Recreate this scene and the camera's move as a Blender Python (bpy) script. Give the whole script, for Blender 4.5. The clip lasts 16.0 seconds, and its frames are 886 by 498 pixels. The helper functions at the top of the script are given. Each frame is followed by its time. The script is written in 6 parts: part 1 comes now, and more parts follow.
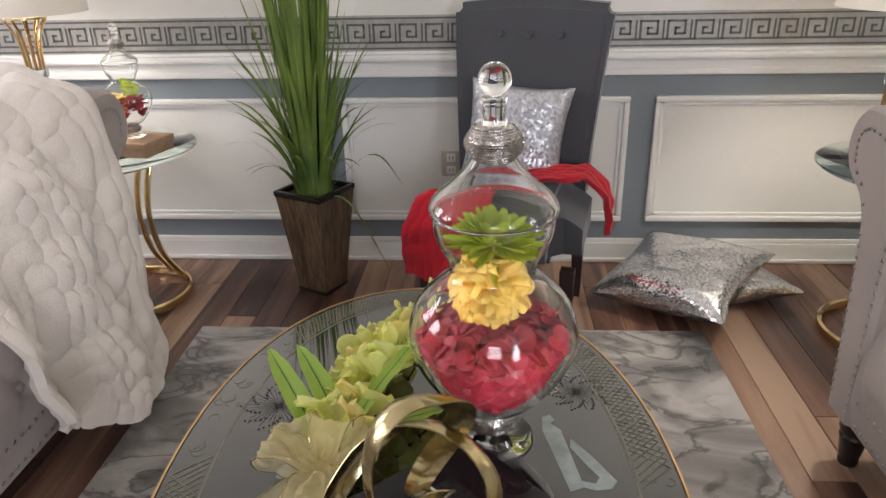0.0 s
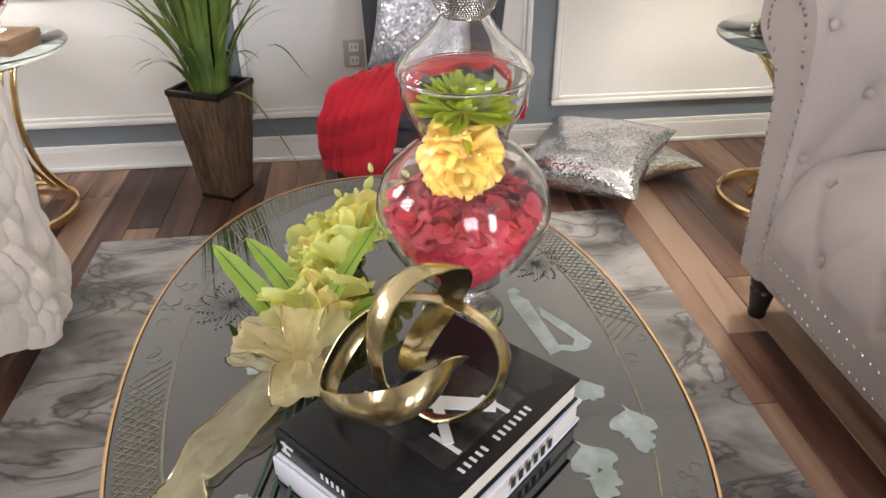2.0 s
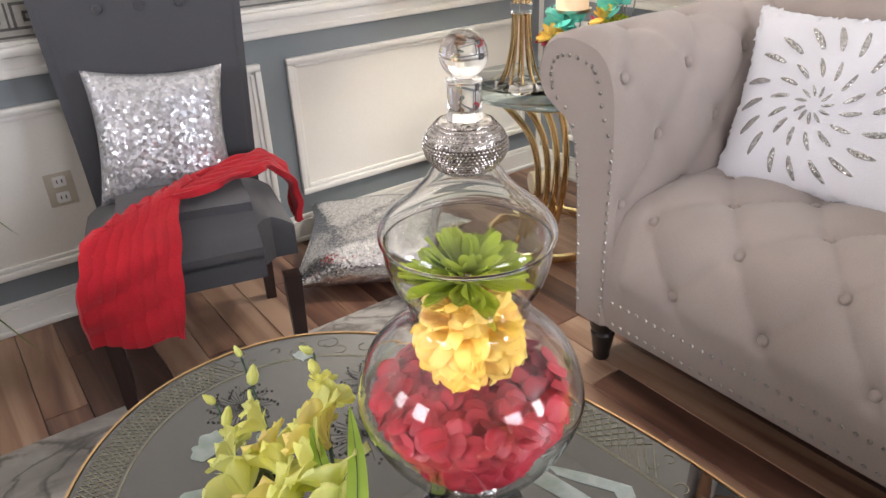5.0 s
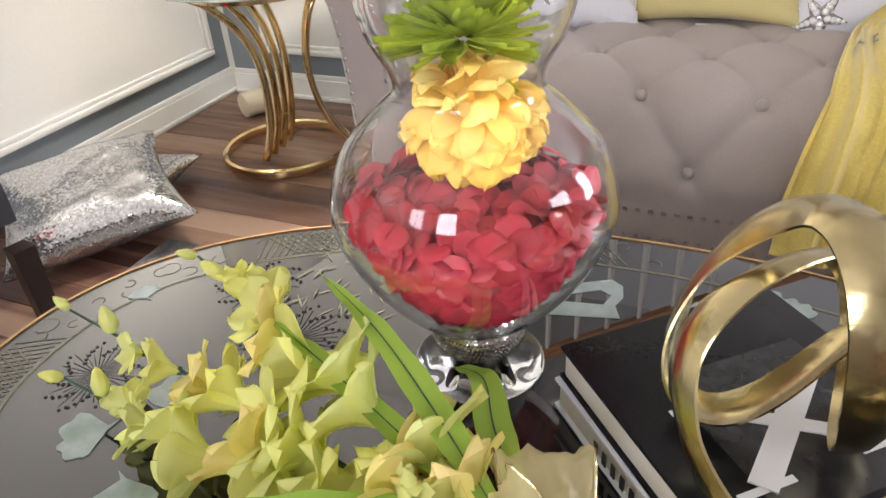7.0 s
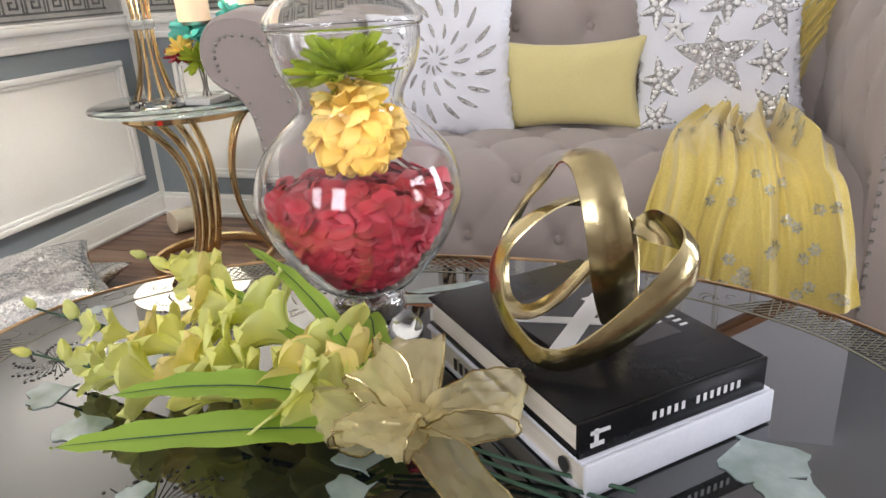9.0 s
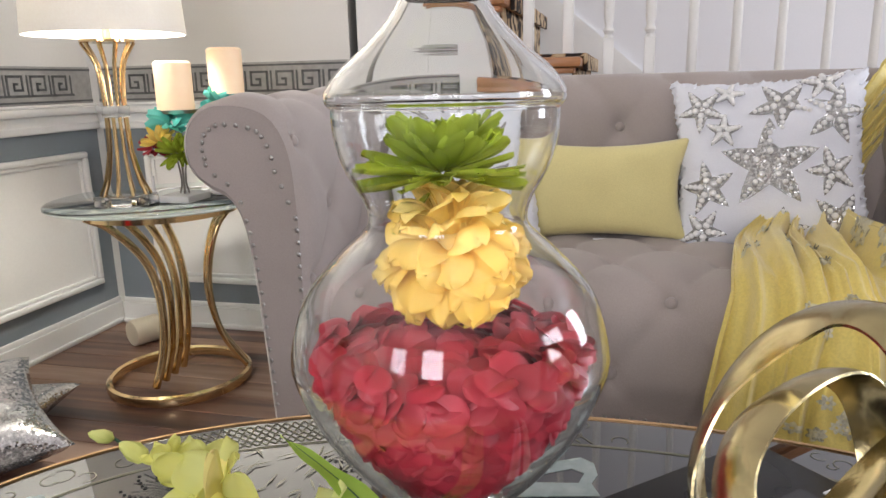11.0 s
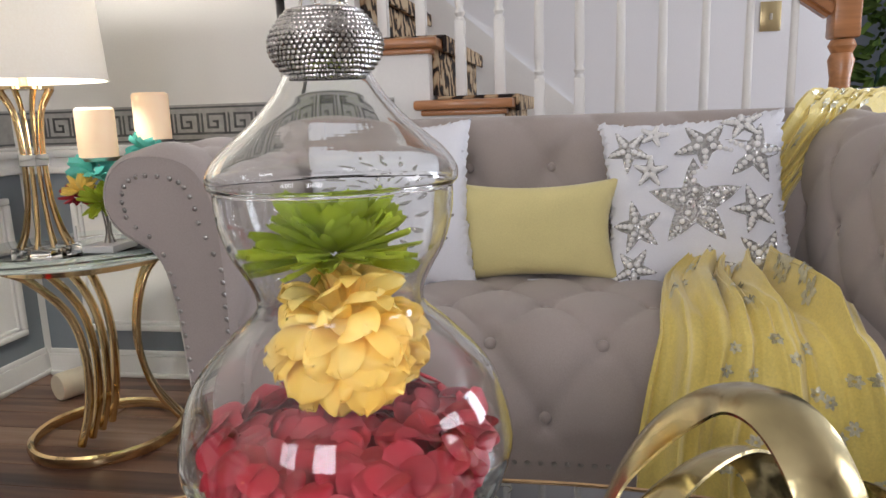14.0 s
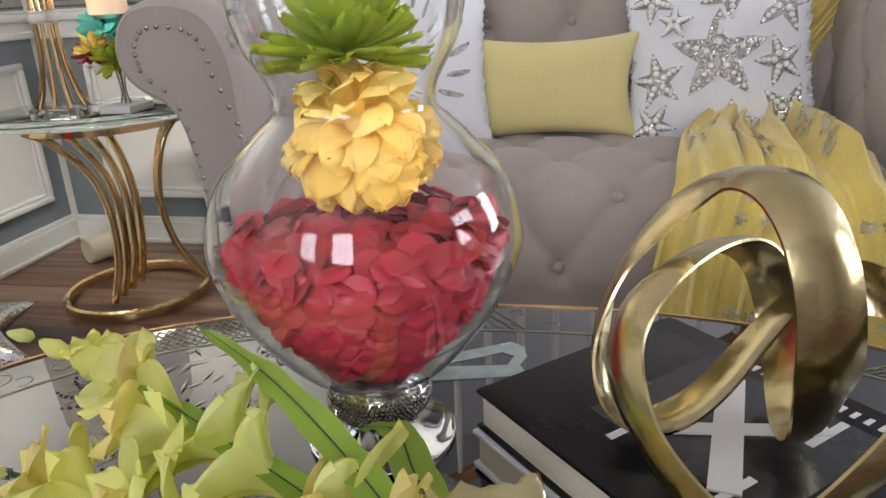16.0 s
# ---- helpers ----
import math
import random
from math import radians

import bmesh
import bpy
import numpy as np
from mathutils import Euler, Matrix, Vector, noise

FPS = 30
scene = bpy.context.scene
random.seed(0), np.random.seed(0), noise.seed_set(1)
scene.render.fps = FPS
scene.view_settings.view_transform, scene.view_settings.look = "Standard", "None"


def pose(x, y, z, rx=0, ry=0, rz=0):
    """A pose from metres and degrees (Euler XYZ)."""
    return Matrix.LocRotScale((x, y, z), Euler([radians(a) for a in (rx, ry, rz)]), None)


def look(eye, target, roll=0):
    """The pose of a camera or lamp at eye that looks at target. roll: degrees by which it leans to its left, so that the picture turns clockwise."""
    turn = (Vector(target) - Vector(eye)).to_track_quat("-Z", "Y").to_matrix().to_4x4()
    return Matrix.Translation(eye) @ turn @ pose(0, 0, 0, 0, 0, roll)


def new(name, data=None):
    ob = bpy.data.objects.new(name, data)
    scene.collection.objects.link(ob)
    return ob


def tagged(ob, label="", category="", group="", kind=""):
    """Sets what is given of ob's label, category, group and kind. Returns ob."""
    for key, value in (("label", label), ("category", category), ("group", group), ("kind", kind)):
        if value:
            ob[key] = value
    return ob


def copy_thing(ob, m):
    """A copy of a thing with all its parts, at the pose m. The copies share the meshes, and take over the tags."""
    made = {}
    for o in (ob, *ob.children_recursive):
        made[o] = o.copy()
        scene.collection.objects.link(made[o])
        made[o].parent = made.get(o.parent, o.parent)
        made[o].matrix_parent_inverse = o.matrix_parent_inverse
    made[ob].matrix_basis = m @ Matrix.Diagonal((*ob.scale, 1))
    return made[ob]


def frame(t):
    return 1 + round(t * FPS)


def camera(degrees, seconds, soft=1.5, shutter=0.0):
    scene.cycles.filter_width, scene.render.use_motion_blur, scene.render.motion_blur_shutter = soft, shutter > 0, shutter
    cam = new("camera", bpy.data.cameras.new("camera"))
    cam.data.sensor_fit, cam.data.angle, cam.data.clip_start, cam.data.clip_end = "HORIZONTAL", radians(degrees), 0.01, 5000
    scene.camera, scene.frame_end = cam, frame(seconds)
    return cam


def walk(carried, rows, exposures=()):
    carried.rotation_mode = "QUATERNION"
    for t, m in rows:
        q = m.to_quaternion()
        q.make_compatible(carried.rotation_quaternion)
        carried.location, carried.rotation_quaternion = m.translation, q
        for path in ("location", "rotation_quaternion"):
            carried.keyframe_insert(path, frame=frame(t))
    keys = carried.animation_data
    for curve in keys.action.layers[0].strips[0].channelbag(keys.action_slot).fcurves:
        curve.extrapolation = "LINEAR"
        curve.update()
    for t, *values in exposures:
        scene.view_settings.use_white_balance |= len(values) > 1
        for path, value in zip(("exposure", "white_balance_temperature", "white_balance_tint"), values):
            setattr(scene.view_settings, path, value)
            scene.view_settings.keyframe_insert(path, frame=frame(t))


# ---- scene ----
cam = camera(63.8, 16.0)
PATH = [
    (0, (-0.023, 0.033, 1.195), (-0.161, 1.86, 0.392), -1.3),
    (0.5, (-0.007, 0.087, 1.171), (-0.135, 1.836, 0.21), -1.4),
    (1, (-0.052, 0.077, 1.155), (-0.121, 1.77, 0.092), -1.7),
    (1.5, (-0.099, 0.043, 1.137), (-0.042, 1.726, 0.059), -1.2),
    (2, (-0.146, 0.054, 1.136), (0.04, 1.753, 0.097), -0.4),
    (2.5, (-0.183, 0.086, 1.153), (0.079, 1.802, 0.16), -0.0),
    (3, (-0.186, 0.18, 1.16), (0.139, 1.906, 0.202), 0.3),
    (3.2, (-0.187, 0.219, 1.16), (0.157, 1.951, 0.221), 0.3),
    (5.3, (-0.412, 0.489, 1.169), (0.757, 1.818, 0.238), -1.6),
    (5.5, (-0.412, 0.528, 1.16), (0.845, 1.771, 0.226), -1.0),
    (6, (-0.450, 0.631, 1.144), (0.945, 1.639, 0.136), -2.4),
    (6.5, (-0.522, 0.716, 1.067), (0.995, 1.499, 0.025), -3.6),
    (7, (-0.523, 0.729, 0.962), (1.005, 1.445, -0.112), -4.0),
    (7.5, (-0.543, 0.714, 0.887), (1.046, 1.382, -0.128), -3.4),
    (8, (-0.707, 0.632, 0.878), (0.982, 1.227, -0.012), -1.9),
    (8.5, (-0.786, 0.588, 0.896), (0.95, 1.166, 0.088), -2.6),
    (9, (-0.767, 0.592, 0.904), (1.009, 1.164, 0.185), -3.2),
    (9.5, (-0.721, 0.664, 0.898), (1.086, 1.236, 0.259), -3.3),
    (11.8, (-0.463, 0.815, 0.869), (1.469, 1.216, 0.541), -0.5),
    (12, (-0.456, 0.81, 0.883), (1.486, 1.193, 0.594), -0.5),
    (12.5, (-0.465, 0.793, 0.931), (1.486, 1.147, 0.67), -0.7),
    (12.8, (-0.478, 0.778, 0.95), (1.475, 1.139, 0.716), -0.4),
    (13, (-0.484, 0.778, 0.953), (1.469, 1.121, 0.696), -1.2),
    (13.5, (-0.505, 0.768, 0.939), (1.443, 1.106, 0.636), -1.6),
    (14, (-0.503, 0.77, 0.906), (1.429, 1.114, 0.519), -1.9),
    (14.5, (-0.493, 0.774, 0.878), (1.417, 1.122, 0.397), -2.0),
    (15, (-0.498, 0.776, 0.869), (1.387, 1.129, 0.3), -2.2),
    (15.5, (-0.506, 0.765, 0.857), (1.351, 1.139, 0.215), -2.4),
    (16, (-0.529, 0.763, 0.852), (1.303, 1.152, 0.15), -2.6),
]
walk(cam, [(t, look(eye, target, roll)) for t, eye, target, roll in PATH],
     [(0, -0.55, 6500, 10), (0.5, -0.28, 6500, 10), (1.5, -0.02, 6500, 10), (3.0, -0.1, 6500, 10), (5.5, -0.07, 6450, 10), (7.0, -0.02, 6350, 10), (9.0, -0.15, 6250, 9),
      (12.0, -0.45, 6250, 9), (14.0, -0.62, 6250, 9), (16.0, -0.45, 6200, 8)])

# ---- light ----
world = bpy.data.worlds.new("world")
scene.world = world
world.use_nodes = True
wn = world.node_tree.nodes
sky = wn.new("ShaderNodeTexSky")
sky.sky_type, sky.sun_disc = "NISHITA", False
sky.sun_elevation, sky.sun_rotation = radians(40), radians(200)
wn["Background"].inputs[1].default_value = 0.12
world.node_tree.links.new(sky.outputs[0], wn["Background"].inputs[0])


def area(name, at, target, w, h, power, colour):
    d = bpy.data.lights.new(name, "AREA")
    d.shape, d.size, d.size_y, d.energy, d.color = "RECTANGLE", w, h, power, colour
    ob = new(name, d)
    ob.matrix_world = look(at, target)
    return ob


def bulb(name, at, power, colour, r=0.04):
    d = bpy.data.lights.new(name, "POINT")
    d.energy, d.color, d.shadow_soft_size = power, colour, r
    ob = new(name, d)
    ob.location = at
    return ob


DAY = (1.0, 0.955, 1.01)
area("window_light_south", (0.15, -2.97, 1.5), (0.15, 0, 1.2), 1.1, 1.3, 52, DAY)
area("window_light_west", (-2.86, 0.85, 1.5), (0, 0.85, 1.1), 0.7, 1.2, 40, DAY)
area("window_light_northwest", (-2.86, 2.1, 1.5), (0, 1.7, 1.1), 0.55, 1.2, 22, DAY)
# added light with no known source, brightens the white stair wall
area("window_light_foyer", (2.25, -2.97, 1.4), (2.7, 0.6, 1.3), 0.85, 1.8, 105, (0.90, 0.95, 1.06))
bulb("table_lamp_bulb", (1.085, 2.082, 1.222), 46.0, (1.0, 0.93, 0.84), 0.06)
bulb("far_table_lamp_bulb", (-1.51, 2.3, 1.222), 18.0, (1.0, 0.93, 0.84), 0.06)


# ---- mesh helpers ----
def part(name, bm, material, parent=None, label="", smooth=True, crease=0.7):
    me = bpy.data.meshes.new(name)
    bm.normal_update()
    if smooth:
        for f in bm.faces:
            f.smooth = True
        for e in bm.edges:
            if len(e.link_faces) == 2 and e.calc_face_angle(0) > crease:
                e.smooth = False
    bm.to_mesh(me)
    bm.free()
    me.materials.append(material)
    ob = new(name, me)
    if parent is not None:
        ob.parent = parent
    if label:
        ob["label"] = label
    return ob


def thing(name, label, category, at=(0, 0, 0), rz=0, group="", kind=""):
    ob = new(name)
    ob.matrix_world = pose(*at, 0, 0, rz)
    return tagged(ob, label, category, group, kind)


def box(bm, x0, x1, y0, y1, z0, z1, bevel=0.0, seg=2, m=None):
    t = bmesh.new()
    bmesh.ops.create_cube(t, size=1)
    for v in t.verts:
        v.co = Vector(((x0 + x1) / 2 + v.co.x * (x1 - x0), (y0 + y1) / 2 + v.co.y * (y1 - y0), (z0 + z1) / 2 + v.co.z * (z1 - z0)))
    if bevel:
        bmesh.ops.bevel(t, geom=t.edges[:], offset=bevel, segments=seg, affect="EDGES", profile=0.5)
    add(bm, t, m)
    return bm


def add(bm, t, m=None):
    """Joins t into bm, moved by m."""
    mp = {}
    for v in t.verts:
        mp[v] = bm.verts.new(m @ v.co if m is not None else v.co)
    for f in t.faces:
        try:
            bm.faces.new([mp[v] for v in f.verts])
        except ValueError:
            pass
    t.free()


def bx(*a, **k):
    return box(bmesh.new(), *a, **k)


def lathe(bm, profile, n=48, at=(0, 0, 0), close=False, m=None):
    rings = []
    for r, z in profile:
        if r < 1e-5:
            p = Vector((at[0], at[1], at[2] + z))
            rings.append([bm.verts.new(m @ p if m is not None else p)])
            continue
        ring = []
        for i in range(n):
            a = 2 * math.pi * i / n
            p = Vector((at[0] + r * math.cos(a), at[1] + r * math.sin(a), at[2] + z))
            ring.append(bm.verts.new(m @ p if m is not None else p))
        rings.append(ring)
    pairs = list(zip(rings, rings[1:])) + ([(rings[-1], rings[0])] if close else [])
    for a, b in pairs:
        for i in range(n):
            j = (i + 1) % n
            if len(a) == 1 and len(b) == 1:
                continue
            if len(a) == 1:
                bm.faces.new((a[0], b[j], b[i]))
            elif len(b) == 1:
                bm.faces.new((a[i], a[j], b[0]))
            else:
                bm.faces.new((a[i], a[j], b[j], b[i]))
    return bm


def smooth_path(pts, n):
    """Catmull-Rom through pts, n samples."""
    p = [Vector(q) for q in pts]
    p = [p[0] * 2 - p[1]] + p + [p[-1] * 2 - p[-2]]
    out = []
    for k in range(n):
        s = k / (n - 1) * (len(p) - 3)
        i = min(int(s), len(p) - 4)
        t = s - i
        a, b, c, d = p[i:i + 4]
        out.append(0.5 * ((2 * b) + (c - a) * t + (2 * a - 5 * b + 4 * c - d) * t * t + (3 * b - a - 3 * c + d) * t ** 3))
    return out


def along(c, f):
    """Point at the share f of a sampled path."""
    s = max(0.0, min(1.0, f)) * (len(c) - 1)
    k = min(len(c) - 2, int(s))
    return c[k].lerp(c[k + 1], s - k)


def tube(bm, pts, r, n=8, flat=1.0, closed=False, taper=None):
    pts = [Vector(p) for p in pts]
    rings, side = [], None
    for k, p in enumerate(pts):
        if closed:
            d = pts[(k + 1) % len(pts)] - pts[k - 1]
        else:
            d = pts[min(k + 1, len(pts) - 1)] - pts[max(k - 1, 0)]
        d.normalize()
        if side is None:
            side = d.cross(Vector((0, 0, 1)) if abs(d.z) < 0.9 else Vector((1, 0, 0))).normalized()
        side = (side - d * side.dot(d)).normalized()
        up = d.cross(side)
        rr = r * (taper(k / (len(pts) - 1)) if taper else 1)
        rings.append([bm.verts.new(p + side * math.cos(a) * rr + up * math.sin(a) * rr * flat) for a in (2 * math.pi * i / n for i in range(n))])
    for a, b in (list(zip(rings, rings[1:])) + ([(rings[-1], rings[0])] if closed else [])):
        for i in range(n):
            j = (i + 1) % n
            bm.faces.new((a[i], a[j], b[j], b[i]))
    if not closed:
        bm.faces.new(rings[0][::-1])
        bm.faces.new(rings[-1])
    return bm


def grid(bm, fn, nu, nv):
    vs = [[bm.verts.new(fn(i / nu, j / nv)) for j in range(nv + 1)] for i in range(nu + 1)]
    for i in range(nu):
        for j in range(nv):
            bm.faces.new((vs[i][j], vs[i + 1][j], vs[i + 1][j + 1], vs[i][j + 1]))
    return vs


def sheet(bm, fn, nu, nv, thick):
    """A cloth of that thickness: both sides and a rim."""
    vs = grid(bm, fn, nu, nv)
    bm.normal_update()
    low = [[bm.verts.new(v.co - v.normal * thick) for v in row] for row in vs]
    for i in range(nu):
        for j in range(nv):
            bm.faces.new((low[i][j], low[i][j + 1], low[i + 1][j + 1], low[i + 1][j]))
    rim = [(i, 0) for i in range(nu)] + [(nu, j) for j in range(nv)] + [(i, nv) for i in range(nu, 0, -1)] + [(0, j) for j in range(nv, 0, -1)]
    for k, (i, j) in enumerate(rim):
        p, q = rim[(k + 1) % len(rim)]
        bm.faces.new((vs[i][j], low[i][j], low[p][q], vs[p][q]))
    return bm


def prism(bm, outline, z0, z1, m=None):
    """Extrudes a flat outline (x, y) from z0 to z1."""
    lo = [bm.verts.new((m @ Vector((x, y, z0))) if m is not None else (x, y, z0)) for x, y in outline]
    hi = [bm.verts.new((m @ Vector((x, y, z1))) if m is not None else (x, y, z1)) for x, y in outline]
    bm.faces.new(lo[::-1])
    bm.faces.new(hi)
    n = len(lo)
    for i in range(n):
        bm.faces.new((lo[i], lo[(i + 1) % n], hi[(i + 1) % n], hi[i]))
    return bm


def lerp(a, b, t):
    return a + (b - a) * t


def curve(tab, t):
    """Piecewise linear value from [(t, v), ...]."""
    for (a, va), (b, vb) in zip(tab, tab[1:]):
        if t <= b:
            return va + (vb - va) * max(0, (t - a) / (b - a))
    return tab[-1][1]


# ---- materials ----
def mat(name, colour, rough=0.5, metal=0.0, scale=30.0, vary=0.12, bump=0.1, bscale=None, second=None, spot=3.0, stretch=(1, 1, 1),
        spec=0.5, sheen=0.0, trans=0.0, coat=0.0, random_value=0.0, island=0.0, dist=0.002, alpha=1.0):
    m = bpy.data.materials.new(name)
    m.use_nodes = True
    nt = m.node_tree
    N, L = nt.nodes, nt.links
    b = N["Principled BSDF"]
    tc = N.new("ShaderNodeTexCoord")
    mp = N.new("ShaderNodeMapping")
    mp.inputs["Scale"].default_value = stretch
    L.new(tc.outputs["Object"], mp.inputs[0])
    fine, big = N.new("ShaderNodeTexNoise"), N.new("ShaderNodeTexNoise")
    fine.inputs["Scale"].default_value, fine.inputs["Detail"].default_value = scale, 6
    big.inputs["Scale"].default_value, big.inputs["Detail"].default_value = spot, 3
    L.new(mp.outputs[0], fine.inputs[0])
    L.new(mp.outputs[0], big.inputs[0])
    c2 = second or tuple(c * (1 - 2.2 * vary) for c in colour)
    mix = N.new("ShaderNodeMix")
    mix.data_type = "RGBA"
    mix.inputs[6].default_value, mix.inputs[7].default_value = (*c2, 1), (*colour, 1)
    av = N.new("ShaderNodeMath")
    av.operation = "ADD"
    L.new(fine.outputs[0], av.inputs[0])
    L.new(big.outputs[0], av.inputs[1])
    mr = N.new("ShaderNodeMapRange")
    mr.inputs[1].default_value, mr.inputs[2].default_value = 0.75, 1.25
    L.new(av.outputs[0], mr.inputs[0])
    L.new(mr.outputs[0], mix.inputs[0])
    out = mix.outputs[2]
    if random_value or island:
        src = N.new("ShaderNodeNewGeometry").outputs["Random Per Island"] if island else N.new("ShaderNodeObjectInfo").outputs["Random"]
        amount = island or random_value
        rr = N.new("ShaderNodeMapRange")
        rr.inputs[3].default_value, rr.inputs[4].default_value = 1 - amount, 1 + amount
        L.new(src, rr.inputs[0])
        hv = N.new("ShaderNodeHueSaturation")
        L.new(rr.outputs[0], hv.inputs["Value"])
        L.new(out, hv.inputs["Color"])
        out = hv.outputs[0]
    L.new(out, b.inputs["Base Color"])
    b.inputs["Metallic"].default_value, b.inputs["Specular IOR Level"].default_value = metal, spec
    b.inputs["Sheen Weight"].default_value, b.inputs["Transmission Weight"].default_value = sheen, trans
    b.inputs["Coat Weight"].default_value, b.inputs["Alpha"].default_value = coat, alpha
    rg = N.new("ShaderNodeMapRange")
    rg.inputs[3].default_value, rg.inputs[4].default_value = max(0, rough - 0.06), min(1, rough + 0.06)
    L.new(big.outputs[0], rg.inputs[0])
    L.new(rg.outputs[0], b.inputs["Roughness"])
    if bump:
        bn = N.new("ShaderNodeBump")
        bn.inputs["Strength"].default_value, bn.inputs["Distance"].default_value = bump, dist
        if bscale:
            f2 = N.new("ShaderNodeTexNoise")
            f2.inputs["Scale"].default_value, f2.inputs["Detail"].default_value = bscale, 4
            L.new(mp.outputs[0], f2.inputs[0])
            L.new(f2.outputs[0], bn.inputs["Height"])
        else:
            L.new(fine.outputs[0], bn.inputs["Height"])
        L.new(bn.outputs[0], b.inputs["Normal"])
    return m


def ramp(N, stops):
    r = N.new("ShaderNodeValToRGB")
    e = r.color_ramp.elements
    while len(e) < len(stops):
        e.new(0.5)
    for k, (p, c) in zip(e, stops):
        k.position, k.color = p, (*c, 1)
    return r


def glass_mat(name, tint=(1, 1, 1), rough=0.0, ior=1.45):
    m = bpy.data.materials.new(name)
    m.use_nodes = True
    b = m.node_tree.nodes["Principled BSDF"]
    b.inputs["Base Color"].default_value = (*tint, 1)
    b.inputs["Transmission Weight"].default_value, b.inputs["Roughness"].default_value, b.inputs["IOR"].default_value = 1, rough, ior
    return m


def wood_floor_mat():
    m = mat("acacia_floor", (0.2, 0.11, 0.075), 0.32, bump=0.15)
    N, L = m.node_tree.nodes, m.node_tree.links
    b = N["Principled BSDF"]
    tc, oi = N.new("ShaderNodeTexCoord"), N.new("ShaderNodeObjectInfo")
    off = N.new("ShaderNodeVectorMath")
    off.operation = "MULTIPLY_ADD"
    L.new(oi.outputs["Random"], off.inputs[0])
    off.inputs[1].default_value = (40, 70, 10)
    L.new(tc.outputs["Object"], off.inputs[2])
    mp = N.new("ShaderNodeMapping")
    mp.inputs["Scale"].default_value = (13, 0.9, 5)
    L.new(off.outputs[0], mp.inputs[0])
    n = N.new("ShaderNodeTexNoise")
    n.inputs["Scale"].default_value, n.inputs["Detail"].default_value, n.inputs["Distortion"].default_value = 1.0, 7, 0.7
    L.new(mp.outputs[0], n.inputs[0])
    sh = N.new("ShaderNodeMath")
    sh.operation = "MULTIPLY_ADD"
    L.new(oi.outputs["Random"], sh.inputs[0])
    sh.inputs[1].default_value, sh.inputs[2].default_value = 0.36, -0.17
    ad = N.new("ShaderNodeMath")
    L.new(n.outputs[0], ad.inputs[0])
    L.new(sh.outputs[0], ad.inputs[1])
    r = ramp(N, [(0.30, (0.045, 0.022, 0.016)), (0.43, (0.11, 0.052, 0.036)), (0.53, (0.19, 0.098, 0.066)), (0.62, (0.27, 0.155, 0.10)), (0.74, (0.38, 0.25, 0.175))])
    L.new(ad.outputs[0], r.inputs[0])
    L.new(r.outputs[0], b.inputs["Base Color"])
    return m


def rug_mat():
    m = mat("marbled_rug", (0.4, 0.38, 0.36), 0.95, bump=0.5, bscale=420, sheen=0.2, dist=0.003)
    N, L = m.node_tree.nodes, m.node_tree.links
    b = N["Principled BSDF"]
    tc = N.new("ShaderNodeTexCoord")
    a, c, w = N.new("ShaderNodeTexNoise"), N.new("ShaderNodeTexNoise"), N.new("ShaderNodeTexNoise")
    mp = N.new("ShaderNodeMapping")
    mp.inputs["Scale"].default_value, mp.inputs["Rotation"].default_value = (1.0, 1.9, 1), (0, 0, 0.35)
    L.new(tc.outputs["Object"], mp.inputs[0])
    for k, sc, de, di in ((a, 2.2, 8, 1.1), (c, 3.4, 10, 1.6), (w, 60, 3, 0)):
        k.inputs["Scale"].default_value, k.inputs["Detail"].default_value, k.inputs["Distortion"].default_value = sc, de, di
        L.new(mp.outputs[0], k.inputs[0])
    r = ramp(N, [(0.33, (0.09, 0.085, 0.08)), (0.46, (0.24, 0.225, 0.21)), (0.56, (0.43, 0.41, 0.39)), (0.66, (0.34, 0.32, 0.30))])
    L.new(a.outputs[0], r.inputs[0])
    v = ramp(N, [(0.425, (1, 1, 1)), (0.455, (0.22, 0.21, 0.20)), (0.475, (0.5, 0.49, 0.48)), (0.52, (1, 1, 1))])
    L.new(c.outputs[0], v.inputs[0])
    mx = N.new("ShaderNodeMix")
    mx.data_type, mx.blend_type = "RGBA", "MULTIPLY"
    mx.inputs[0].default_value = 0.88
    L.new(r.outputs[0], mx.inputs[6])
    L.new(v.outputs[0], mx.inputs[7])
    L.new(mx.outputs[2], b.inputs["Base Color"])
    return m


def tiger_mat():
    m = mat("tiger_carpet", (0.3, 0.2, 0.1), 0.95, bump=0.4, bscale=400)
    N, L = m.node_tree.nodes, m.node_tree.links
    tc = N.new("ShaderNodeTexCoord")
    w = N.new("ShaderNodeTexWave")
    w.inputs["Scale"].default_value, w.inputs["Distortion"].default_value, w.inputs["Detail"].default_value, w.inputs["Detail Scale"].default_value = 6, 11, 3, 1.6
    w.bands_direction = "DIAGONAL"
    L.new(tc.outputs["Object"], w.inputs[0])
    r = ramp(N, [(0.30, (0.02, 0.013, 0.01)), (0.45, (0.33, 0.2, 0.1)), (0.9, (0.5, 0.38, 0.24))])
    L.new(w.outputs[0], r.inputs[0])
    L.new(r.outputs[0], N["Principled BSDF"].inputs["Base Color"])
    return m


